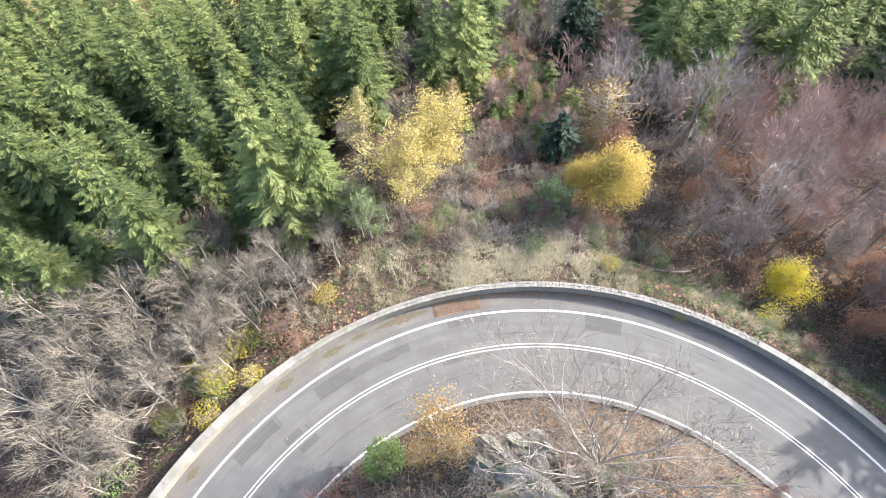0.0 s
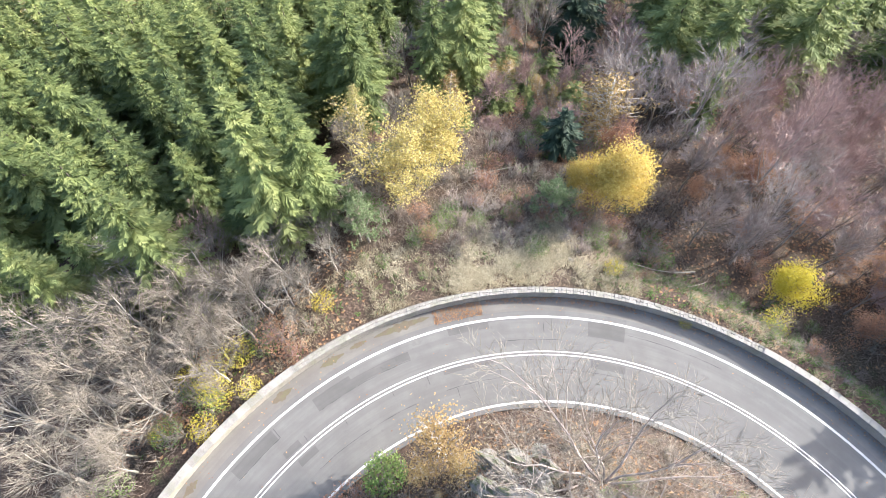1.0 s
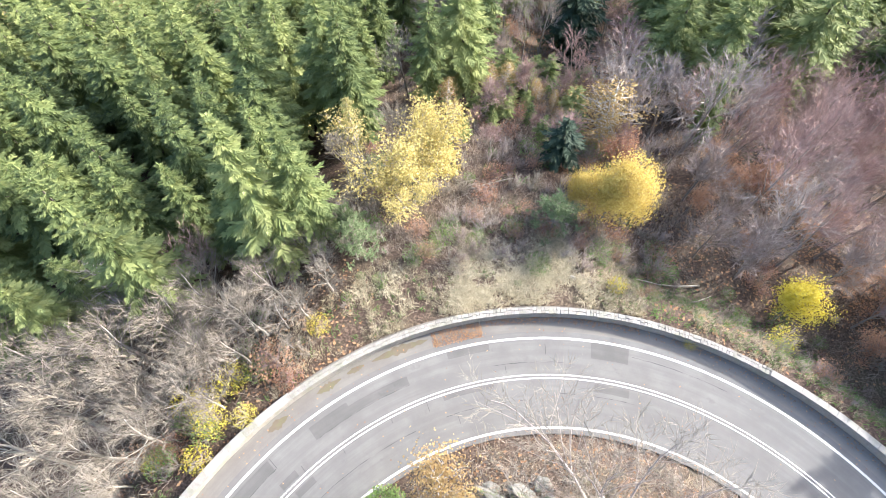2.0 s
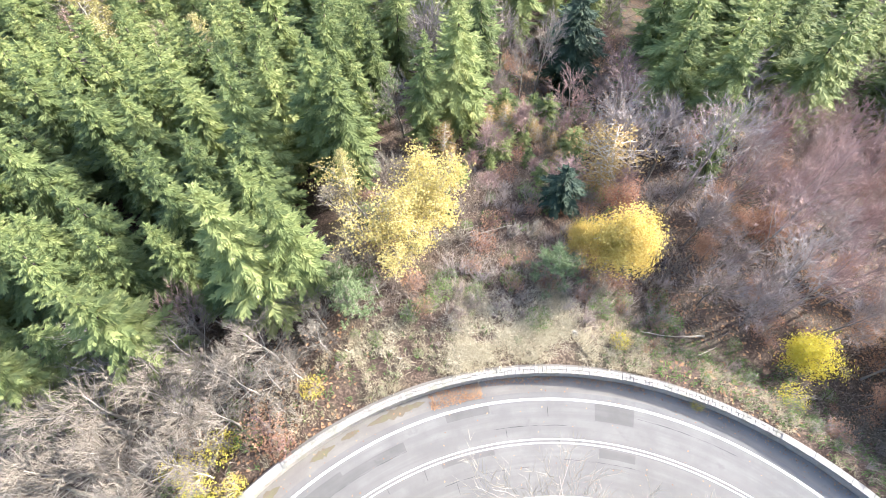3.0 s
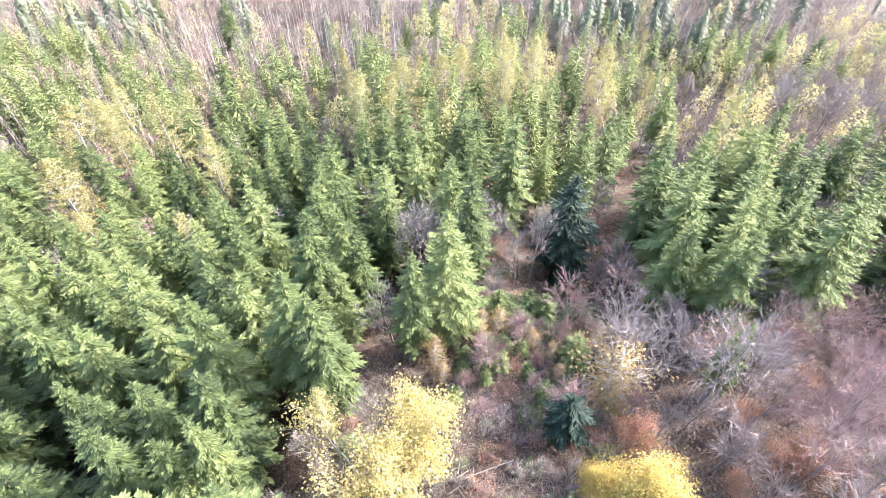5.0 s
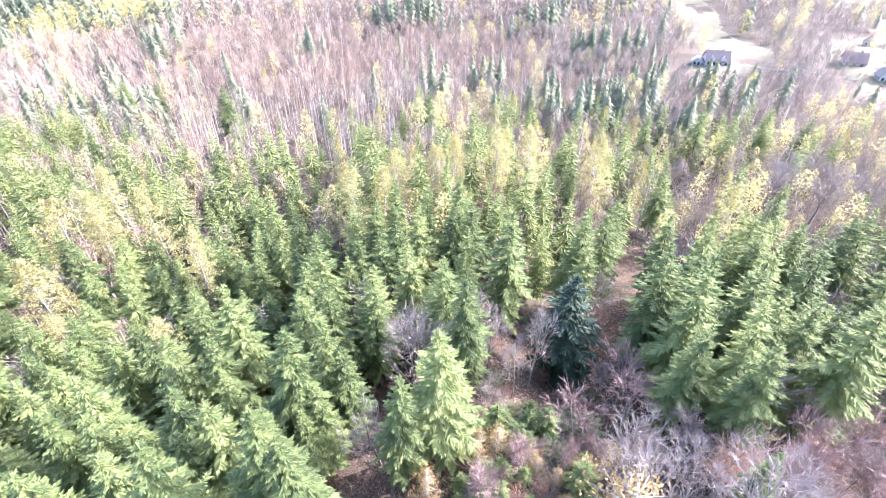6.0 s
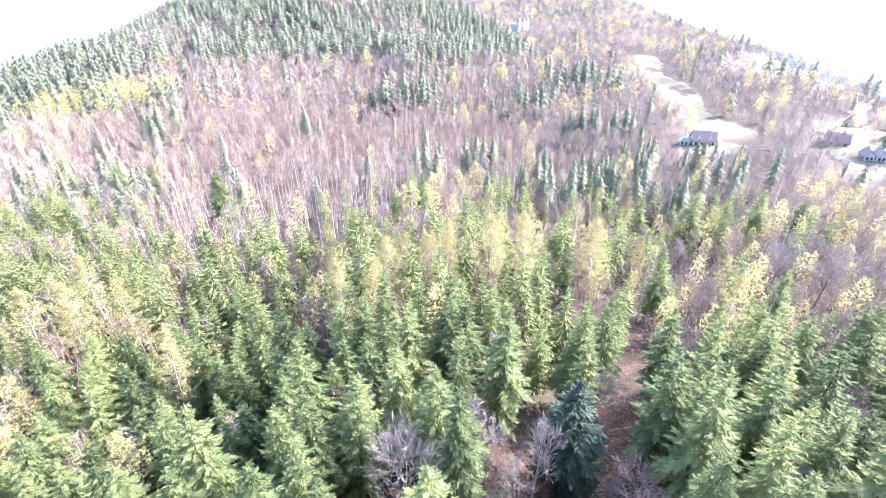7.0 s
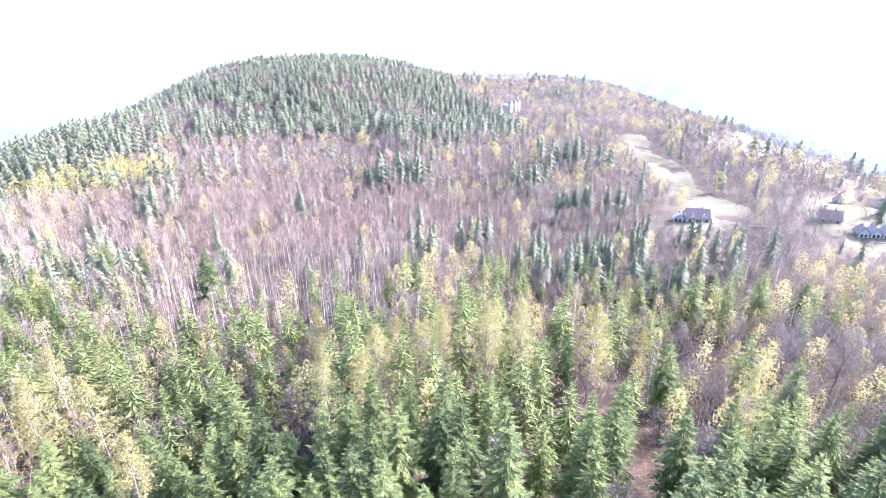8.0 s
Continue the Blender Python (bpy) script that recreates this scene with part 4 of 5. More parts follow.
model("green_bush", "green_bush", "bushy bright green shrub at the road's inner edge", "shrub", "", wood_s, M_TWIG, crown_s, M_GREEN)
place("green_bush", -4.4, 7.8, 0.4, 1.5, broad=1.15)
place("rust_shrub", -6.6, 6.2, -1.2, 1.5, broad=1.5)
place("rust_shrub", -8.2, 5.0, -1.4, 1.5, broad=1.4)


def strewn(kinds, n, spot, lo, hi):
    """Shrubs strewn where spot() lets them."""
    done = 0
    while done < n:
        x, y = spot()
        if any((x - a) ** 2 + (y - b) ** 2 < 1.0 for a, b, _ in TAKEN):
            continue
        plant(kinds[R.randrange(len(kinds))], x, y, rnd(lo, hi), broad=rnd(0.9, 1.5))
        done += 1


def ring_spot(r0, r1, a0, a1):
    return on_bend(rnd(r0, r1), rnd(a0, a1))


strewn(("shrub", "shrub", "shrub", "shrub", "rust_shrub", "green_shrub"), 62, lambda: ring_spot(13, 22.6, -48, 50), 0.35, 0.75)
strewn(("shrub", "shrub", "shrub", "shrub", "green_shrub", "rust_shrub"), 185, lambda: (rnd(-8, 25), rnd(28.5, 47)), 0.5, 1.1)
strewn(("shrub", "shrub", "green_shrub"), 26, lambda: ring_spot(37.5, 43, -28, 32), 0.25, 0.5)
strewn(("shrub", "rust_shrub", "green_shrub", "shrub"), 60, lambda: ring_spot(38, 50, 28, 66), 0.4, 0.9)
strewn(("shrub", "green_shrub", "green_shrub", "rust_shrub"), 40, lambda: ring_spot(36.4, 41, 14, 62), 0.25, 0.55)
strewn(("shrub", "rust_shrub", "shrub", "green_shrub"), 46, lambda: ring_spot(36.8, 47, -80, -32), 0.5, 1.1)
strewn(("shrub", "rust_shrub", "rust_shrub", "green_shrub"), 70, lambda: (rnd(6, 26), rnd(47, 92)), 0.5, 1.2)
strewn(("shrub", "shrub", "shrub", "rust_shrub", "shrub", "green_shrub", "thicket_red", "shrub"), 76, lambda: (rnd(-3, 20), rnd(43, 66)), 0.35, 1.0)
strewn(("ochre", "young_spruce", "young_spruce", "young_spruce"), 26, lambda: (rnd(0, 22), rnd(46, 66)), 0.5, 1.0)
for x, y, k in ((-16.3, 14.9, 0.8), (-19.0, 14.6, 1.1), (-19.5, 11.6, 0.9), (-20.8, 16.5, 1.2), (-24.2, 17.0, 1.1), (-18.2, 18.2, 1.2), (-11.0, 22.6, 0.8), (-24.0, 11.5, 0.7), (21.8, 20.6, 0.45), (16.5, 26.5, 0.7)):
    plant("yellow_shrub", x, y, k, broad=1.2)
for x, y, k in ((-14.6, 19.4, 1.2), (-22.6, 12.6, 0.9), (-13.0, 18.0, 0.8)):
    plant("rust_shrub", x, y, k, broad=1.4)
for x, y, top in ((19.4, 47.2, -3.2), (17.6, 55.0, -7.0), (20.6, 56.5, -8.0), (-9.0, 47.5, -2.0)):
    place("ochre", x, y, top, 1.6, broad=1.5)

# ---- the roadside wall ----
WALL_IN, WALL_OUT, WALL_TOP = 34.10, 34.68, -3.06
STONES = random.Random(11)


def wedge(r0, r1, a0, a1, z0, z1, wob=0.0, inset=0.012):
    """A stone block that follows the bend, with chamfered upper edges."""
    q = [(r0, a0), (r0, a1), (r1, a1), (r1, a0)]
    low, top = [], []
    for r, a in q:
        r += STONES.uniform(-wob, wob)
        a += STONES.uniform(-wob, wob) * 1.4
        low.append((*on_bend(r, a), z0))
        mr, ma = (r0 + r1) / 2, (a0 + a1) / 2
        top.append((*on_bend(r + (inset if r < mr else -inset), a + (inset if a < ma else -inset) * 1.7), z1 + STONES.uniform(-wob, wob) * 0.6))
    mid = [(p[0], p[1], z1 - 0.03) for p in low]
    return low + mid + top, [(0, 1, 5, 4), (1, 2, 6, 5), (2, 3, 7, 6), (3, 0, 4, 7), (4, 5, 9, 8), (5, 6, 10, 9), (6, 7, 11, 10), (7, 4, 8, 11), (8, 9, 10, 11)]


stone_wall = thing("stone_wall", "low curved roadside wall of pale rubble stone", "stone wall")
core = Shape()
for i in range(90):
    a0, a1 = -90 + 2 * i, -88 + 2 * i
    v, f = wedge(WALL_IN + 0.03, WALL_OUT - 0.02, a0, a1, -4.9, WALL_TOP - 0.07)
    core.add(v, f)
for side in (-1, 1):
    x0, x1 = CX + side * (WALL_IN + 0.03), CX + side * (WALL_OUT - 0.02)
    v = [(x, y, z) for z in (-4.9, WALL_TOP - 0.02) for x, y in ((x0, CY), (x1, CY), (x1, CY - 60), (x0, CY - 60))]
    core.add(v, [(4, 5, 6, 7), (0, 1, 5, 4), (1, 2, 6, 5), (2, 3, 7, 6), (3, 0, 4, 7)])
part("core", core, M_MORTAR, stone_wall, "grey mortar between the stones")
face = Shape()
for course in range(4):
    z0 = -4.05 + 0.215 * course
    a = -88.0
    while a < 88:
        w = STONES.uniform(0.45, 1.0)
        v, f = wedge(WALL_IN - STONES.uniform(0.0, 0.03), WALL_IN + 0.1, a + 0.03, a + w - 0.03, z0 + 0.012, z0 + 0.205, 0.012)
        face.add(v, f)
        a += w
tagged(part("face_stones", face, M_MASONRY, stone_wall), kind="stuff")
a = -38.0
while a < 34.0:
    w = STONES.uniform(0.42, 0.66)
    split = STONES.uniform(0.38, 0.62)
    for r0, r1 in ((WALL_IN - 0.03, WALL_IN + 0.58 * split), (WALL_IN + 0.58 * split + 0.015, WALL_OUT)):
        s = Shape()
        s.add(*wedge(r0, r1, a + 0.01, a + w - 0.01 - STONES.uniform(0, 0.03), WALL_TOP - 0.16, WALL_TOP + STONES.uniform(-0.03, 0.03), 0.02))
        part("stone", s, M_COPING, stone_wall)
    a += w
for lo, hi, lift, grow_out in ((-88.0, -38.1, -0.05, 0.10), (34.1, 88.0, 0.05, -0.02)):
    a = lo
    while a < hi:
        w = min(STONES.uniform(1.3, 2.2), hi - a)
        s = Shape()
        s.add(*wedge(WALL_IN - 0.04, WALL_OUT + grow_out, a + 0.008, a + w - 0.008, WALL_TOP - 0.16, WALL_TOP + lift + STONES.uniform(-0.012, 0.012), 0.008))
        part("slab", s, M_COPING, stone_wall)
        a += w

# ---- repairs, cracks and dirt on the road ----


def sector(r0, r1, a0, a1, z0, z1, ragged=0.0, n=8):
    s = Shape()
    inner, outer = [], []
    for i in range(n + 1):
        a = a0 + (a1 - a0) * i / n
        inner.append(on_bend(r0 + STONES.uniform(-ragged, ragged), a))
        outer.append(on_bend(r1 + STONES.uniform(-ragged, ragged), a))
    for i in range(n):
        q = [inner[i], outer[i], outer[i + 1], inner[i + 1]]
        s.add([(x, y, z1) for x, y in q] + [(x, y, z0) for x, y in q], [(3, 2, 1, 0), (0, 1, 5, 4), (1, 2, 6, 5), (2, 3, 7, 6), (3, 0, 4, 7)])
    return s


for r0, r1, a0, a1 in ((30.72, 31.72, -53.0, -45.6), (30.3, 31.5, -38.5, -32.0), (30.35, 31.1, -32.0, -22.0), (31.28, 31.92, -14.8, -8.0), (30.5, 31.95, 8.4, 14.4), (27.7, 28.3, -45.5, -42.0),
                       (28.0, 28.38, -17.5, -8.5), (29.0, 29.6, -46.5, -43.5), (27.6, 28.3, 9.0, 15.0)):
    part("asphalt_patch", sector(r0, r1, a0, a1, ROAD_Z - 0.001, ROAD_Z + 0.004, 0.015), M_ASPHALT_PATCH, road, "darker repaired asphalt")
M_TAR = asphalt_material("dark_crack_tar", (0.05, 0.05, 0.05), (0.09, 0.088, 0.085))
for r0, a0, a1 in ((30.68, -53.2, -45.4), (30.28, -38, -22), (26.55, -44, -24), (29.9, -8, 4), (31.25, 15, 30), (26.7, -18, -3), (27.2, 3, 16)):
    part("crack", sector(r0, r0 + 0.035, a0, a1, ROAD_Z - 0.001, ROAD_Z + 0.003, 0.03, 16), M_TAR, road, "dark tar-filled crack")
for az, r0, r1 in ((-45.3, 30.7, 31.7), (-42.5, 28.9, 29.5), (-31.9, 30.3, 30.9), (-27.0, 28.0, 28.4), (-20.5, 27.6, 28.4), (-16.0, 25.8, 26.6), (-36.0, 28.0, 28.9), (-12.0, 26.2, 26.7), (-6.0, 29.2, 29.8), (1.0, 30.6, 31.5)):
    part("crack", sector(r0, r1, az, az + 0.09, ROAD_Z - 0.001, ROAD_Z + 0.003, 0.02, 3), M_TAR, road, "dark tar-filled crack")
M_DIRT = stone_material("brown_dirt", (0.09, 0.075, 0.055), (0.15, 0.125, 0.09), 0.3)
for r0, a0, a1, w in ((33.45, -59.0, -56.4, 0.32), (33.45, -43.2, -39.8, 0.42), (33.5, -35.0, -31.0, 0.36), (33.6, -30.0, -27.2, 0.3), (33.55, -26.0, -17.0, 0.42)):
    s = Shape()
    for i in range(15):
        u = i / 14
        wide = w * math.sin(math.pi * (0.03 + 0.94 * u)) * STONES.uniform(0.6, 1.25)
        for r in (r0 - wide, r0 + wide * 0.9):
            x, y = on_bend(r, a0 + (a1 - a0) * u)
            s.v.append((x, y, ROAD_Z - 0.006))
    s.f = [(2 * i, 2 * i + 1, 2 * i + 3, 2 * i + 2) for i in range(14)]
    part("dirt_patch", s, M_DIRT, shoulder, "brown dirt and moss")

# ---- fallen wood ----


def log_between(a, b, r, name, label, mat):
    s = Shape()
    pts = []
    for i in range(7):
        x, y = a[0] + (b[0] - a[0]) * i / 6, a[1] + (b[1] - a[1]) * i / 6
        pts.append(Vector((x, y, gz(x, y) + r + 0.25 + 0.05 * math.sin(3 * i))))
    s.tube(pts, [r * (1 - 0.11 * i) for i in range(7)], 7)
    s.f.append(tuple(range(6, -1, -1)))
    s.f.append(tuple(range(len(s.v) - 7, len(s.v))))
    return tagged(new(name, s.mesh(name, mat, True)), label, "log", "fallen trunks")


log_between((27.1, 28.7), (19.6, 28.4), 0.10, "fallen_log", "pale barkless fallen trunk lying in the grass", M_BARK_PALE)
log_between((24.8, 26.0), (28.0, 27.5), 0.07, "fallen_log", "thin grey fallen branch in the grass", M_BARK_PALE)
log_between((3.0, 38.4), (8.0, 40.2), 0.09, "fallen_log", "grey fallen trunk among dead brush", M_BARK_PALE)
for k in range(9):
    w = rnd(0, 6.3)
    x, y = 3.2 + rnd(-1.4, 1.4), 38.6 + rnd(-1.0, 1.0)
    log_between((x, y), (x + 1.6 * math.cos(w), y + 1.6 * math.sin(w)), 0.045, "dead_branch", "bleached dead branch in a heap", M_BARK_PALE)
stone = new("pale_stone", rock_shape(0.45, 0.35, 0.3, 77).mesh("pale_stone", M_COPING))
stone.matrix_basis = pose(12.5, 27.5, gz(12.5, 27.5) + 0.1)
tagged(stone, "single pale stone lying in dry grass", "stone")

# ---- grass, brush and fallen leaves ----


def blades(name, spots, count, length, width, mat, label, category, flat=0.5):
    """Tufts of thin bent blades, joined into one mesh."""
    s = Shape()
    for x, y in spots:
        z = gz(x, y) - 0.03
        for k in range(count):
            w = rnd(0, 6.283)
            L = length * rnd(0.5, 1.3)
            lay = rnd(0.15, flat + 0.5)
            p = Vector((x + rnd(-0.25, 0.25), y + rnd(-0.25, 0.25), z))
            out = Vector((math.cos(w), math.sin(w), 0))
            side = Vector((-out.y, out.x, 0)) * (width * rnd(0.6, 1.3))
            m = p + out * (L * lay * 0.4) + Vector((0, 0, L * 0.55))
            tip = p + out * (L * lay) + Vector((0, 0, L * (0.95 - 0.45 * lay)))
            s.add([tuple(p - side), tuple(p + side), tuple(m + side * 0.7), tuple(m - side * 0.7), tuple(tip)], [(0, 1, 2, 3), (3, 2, 4)])
    return tagged(new(name, s.mesh(name, mat)), label, category, kind="stuff")


def ring_spots(n, r0, r1, a0, a1, power=1.0):
    return [on_bend(r0 + (r1 - r0) * R.random() ** power, rnd(a0, a1)) for i in range(n)]


def clumped(n, box, clumps, spread):
    mids = [(rnd(box[0], box[1]), rnd(box[2], box[3])) for i in range(clumps)]
    out = []
    for i in range(n):
        mx, my = mids[R.randrange(clumps)]
        out.append((mx + R.gauss(0, spread), my + R.gauss(0, spread)))
    return out


grass_spots = ring_spots(1500, 35.4, 42, -24, 16, 1.4) + ring_spots(250, 35.4, 41, -40, -24) + ring_spots(300, 35.4, 41, 16, 34) + clumped(2000, (2, 13, 25.5, 32), 16, 0.9) + ring_spots(250, 35.3, 40, 30, 70) + ring_spots(200, 20, 23.4, -50, 55)
grass_spots = [(x, y) for x, y in grass_spots if math.sin(0.8 * x + 1.7 * math.sin(0.55 * y)) + math.sin(1.0 * y + 1.3 * math.sin(0.45 * x)) > -0.35]
blades("dry_grass", grass_spots, 16, 0.52, 0.013, M_STRAW, "tufts of dry straw-coloured grass beyond the wall", "grass")
blades("tall_straw", clumped(440, (2, 14.5, 25.6, 31.5), 20, 0.8) + clumped(160, (-9, 3, 23.5, 28), 8, 0.6), 12, 0.85, 0.015, M_STRAW, "tall bleached straw grass in drifts beside the wall", "grass", 0.8)
brush_spots = ring_spots(2600, 12, 23.0, -55, 60) + [p for p in clumped(3600, (-8, 27, 30, 52), 70, 1.3) + clumped(2400, (-5, 22, 46, 66), 60, 1.5) + clumped(2200, (24, 62, 14, 58), 60, 2.0) + ring_spots(900, 36.5, 48, -78, -30) if float(bend_radius(*p)) > 36]
M_BRUSH = foliage("dead_brush_stems", [(0.05, (0.09, 0.066, 0.05)), (0.5, (0.19, 0.15, 0.12)), (1.0, (0.34, 0.29, 0.24))], 0.1, 0.8)
blades("dead_brush", brush_spots, 5, 1.05, 0.017, M_BRUSH, "tangle of dead grey-brown bramble stems on the slope", "brush", 0.9)
green_spots = ring_spots(900, 35.6, 43, 10, 66) + ring_spots(150, 35.6, 40, -60, -10) + clumped(160, (-6, 20, 28, 42), 12, 0.6)
blades("green_herbs", green_spots, 6, 0.4, 0.03, M_GREEN, "low green herbs among the dry grass", "herbs", 0.9)


def leaf_litter(name, spots, label, size=0.11, lift=0.015):
    s = Shape()
    for x, y, z in spots:
        w = rnd(0, 6.283)
        k = size * rnd(0.6, 1.4)
        c, n = math.cos(w) * k, math.sin(w) * k
        s.add([(x - c, y - n, z + lift), (x + n * 0.6, y - c * 0.6, z + lift + rnd(0, 0.04)), (x + c, y + n, z + lift + rnd(0, 0.03)), (x - n * 0.6, y + c * 0.6, z + lift + rnd(0, 0.05))], [(0, 1, 2), (0, 2, 3)])
    return tagged(new(name, s.mesh(name, M_LITTER)), label, "fallen leaves", kind="stuff")


road_leaves = [(*p, ROAD_Z) for p in ring_spots(700, 32.6, 34.0, -16.5, -8.5) + ring_spots(420, 33.4, 34.05, -8, 16, 0.6) + ring_spots(260, 33.2, 34.05, 16, 60, 0.6) + ring_spots(160, 32.5, 34.0, -70, 70) + ring_spots(240, 23.5, 24.3, -40, 40) + ring_spots(120, 24.0, 33, -60, 60)]
leaf_litter("road_leaves", road_leaves, "rust-brown fallen leaves drifted along the road's edge", 0.07, 0.008)
floor_leaves = [(x, y, gz(x, y)) for x, y in ring_spots(1300, 15, 23.3, -55, 55, 0.7) + clumped(5200, (22, 66, 18, 62), 70, 2.6) + clumped(3000, (8, 26, 58, 96), 40, 2.4) + [(34 + 0.36 * (v - 85) + rnd(-5, 5), v) for v in [rnd(68, 128) for i in range(2600)]] + clumped(1200, (-26, -9, 10, 30), 30, 1.6) if bend_radius(x, y) < 23.5 or bend_radius(x, y) > 35]
leaf_litter("floor_leaves", floor_leaves, "rust-coloured fallen leaves on the forest floor", 0.16, 0.03)

# ---- the far woods ----


def scatter_mesh(name, patterns, spots, mat, label, category):
    """Many small copies of a few patterns, joined into one mesh."""
    verts, faces, base = [], [], 0
    packs = [(np.array(s.v), np.array(s.f)) for s in patterns]
    for x, y, sxy, sz in spots:
        v, f = packs[R.randrange(len(packs))]
        w = rnd(0, 6.283)
        c, s = math.cos(w) * sxy, math.sin(w) * sxy
        q = np.stack([v[:, 0] * c - v[:, 1] * s + x, v[:, 0] * s + v[:, 1] * c + y, v[:, 2] * sz + gz(x, y)], 1)
        verts.append(q)
        faces.append(f + base)
        base += len(v)
    v, f = np.concatenate(verts), np.concatenate(faces)
    me = bpy.data.meshes.new(name)
    me.vertices.add(len(v))
    me.vertices.foreach_set("co", v.ravel())
    me.loops.add(f.size)
    me.polygons.add(len(f))
    me.loops.foreach_set("vertex_index", f.ravel().astype(np.int32))
    me.polygons.foreach_set("loop_start", np.arange(0, f.size, 3, dtype=np.int32))
    me.polygons.foreach_set("loop_total", np.full(len(f), 3, dtype=np.int32))
    me.materials.append(mat)
    me.update(calc_edges=True)
    me.validate()
    return tagged(new(name, me), label, category, kind="stuff")


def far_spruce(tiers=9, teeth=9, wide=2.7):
    """A spruce for the distance: ragged skirts of boughs one above another, 18 m high."""
    s = Shape()
    for k in range(tiers):
        u = k / tiers
        top = 18.3 * (1 - 0.86 * u) if k else 18.4
        low = 18.3 * (1 - 0.86 * (k + 1) / tiers) - 0.5
        reach = wide * min(1.0, (u + 1.2 / tiers) / 0.62) ** 0.85
        off = Vector((rnd(-0.15, 0.15), rnd(-0.15, 0.15), 0))
        w0 = rnd(0, 6.283)
        ring = []
        for i in range(2 * teeth):
            w = w0 + math.pi * (i + rnd(-0.25, 0.25)) / teeth
            far = reach * (rnd(0.7, 1.25) if i % 2 else rnd(0.3, 0.55))
            ring.append((math.cos(w) * far + off.x, math.sin(w) * far + off.y, (low + rnd(-0.5, 0.3)) if i % 2 else low + (top - low) * rnd(0.3, 0.5)))
        n = len(ring)
        s.add([(off.x, off.y, top)] + ring, [(0, 1 + i, 1 + (i + 1) % n) for i in range(n)])
    return s


def stem(s, height, r):
    s.tube([Vector((0, 0, 0)), Vector((rnd(-0.5, 0.5), rnd(-0.5, 0.5), height * 0.9))], [r, 0.03], 3, True)


def far_bare(count=85, height=14.0, width=3.4, low=0.3, r=0.15, thick=0.06):
    """A leafless crown for the distance: a lumpy dome of twig sprays that face outward."""
    s = Shape()
    stem(s, height, r)
    mid, tall = height * low, height * (0.97 - low)
    lumps = [Vector((R.gauss(0, 1), R.gauss(0, 1), abs(R.gauss(0.5, 0.6)))).normalized() for i in range(7)]
    for k in range(count):
        d = (lumps[k % 7] + Vector((R.gauss(0, 0.36), R.gauss(0, 0.36), R.gauss(0, 0.36)))).normalized()
        k0 = rnd(0.72, 1.0)
        p = Vector((d.x * width * k0, d.y * width * k0, mid + max(d.z, -0.15) * k0 * tall))
        side = Vector((-d.y, d.x, rnd(-0.4, 0.4)))
        if side.length < 0.1:
            side = Vector((1, 0, 0))
        side = side.normalized()
        way = (side.cross(d) * -1.0 if side.cross(d).z < 0 else side.cross(d)) + d * rnd(0.2, 0.9) + side * rnd(-0.5, 0.5)
        long = width * rnd(0.22, 0.5)
        s.add([tuple(p + side * thick * rnd(0.6, 1.4)), tuple(p - side * thick), tuple(p + way.normalized() * long)], [(0, 1, 2)])
    return s


def far_leafy(count=300, height=15.0, width=2.7, low=0.2, size=0.6):
    """A leafy crown for the distance: loose clumps of leaves."""
    s = Shape()
    stem(s, height, 0.13)
    for k in range(count):
        u = rnd(low, 1.0)
        w, rr = rnd(0, 6.283), rnd(0.3, 1.0) * width * math.sin(math.pi * min(1, (1.02 - u) / (1.02 - low) * 0.75 + 0.08))
        p = Vector((math.cos(w) * rr, math.sin(w) * rr, height * u))
        way = Vector((rnd(-1, 1), rnd(-1, 1), rnd(-1, 0.5))).normalized() * size * rnd(0.5, 1.2)
        side = turn_of(way, 1.5708, rnd(0, 6.3)) * size * 0.35
        s.add([tuple(p - side), tuple(p + side), tuple(p + way)], [(0, 1, 2)])
    return s


def bank_radius(w):
    """How far off the glowing sheet of haze stands at a bearing."""
    return 1150 - 400 * float(step((-w - 12) / 16)) - 400 * float(step((w - 23) / 8)) - 200 * float(step((w - 30) / 8))


def open_land(x, y):
    """Meadows and gardens of the valley."""
    wave = 4 * math.sin(y / 17.0) + 3 * math.sin(x / 9.0)
    strip = abs(x - (175 + 0.17 * (y - 348)) + wave) < 19 - 0.05 * (y - 348) and 285 < y < 520
    yard = (x - 150) ** 2 + ((y - 277) * 1.3) ** 2 < (21 + wave) ** 2
    village = x > 184 + 0.5 * (y - 240) + wave and 226 < y < 330 and x < 330
    floor = x > 215 + wave + 0.17 * (y - 348) and 318 < y < 560 and math.sin(x / 23.0) + math.sin(y / 29.0 + x / 60.0) > -0.2
    return 2 if strip or yard else (1 if village or floor else 0)


YARDS = ((147, 281), (137, 285), (208, 270), (212, 248), (222, 244), (248, 309), (264, 305), (266, 325), (276, 290))
spots = {"spruce": [], "bare": [], "pink": [], "birch": [], "yellow": []}


def inside(x, y, cx, cy, rx, ry):
    """Whether a place lies in a patch of wood with a ragged edge."""
    edge = 1.0 + 0.35 * math.sin(x / 7.0 + 2.0) * math.sin(y / 9.0) + 0.2 * math.sin(x / 3.1 + y / 4.3)
    return ((x - cx) / rx) ** 2 + ((y - cy) / ry) ** 2 < edge


SPRUCE_PATCHES = ((-6, 358, 26, 16), (-52, 297, 7, 8), (72, 348, 15, 13), (119, 406, 34, 13), (92, 290, 22, 8), (111, 246, 9, 7), (-125, 300, 14, 10), (28, 240, 9, 8), (56, 200, 9, 8), (-158, 352, 22, 8))


def pick(u, *shares):
    """The first kind whose running share reaches u."""
    for kind, upto in shares:
        if u < upto:
            return kind
    return shares[-1][0]


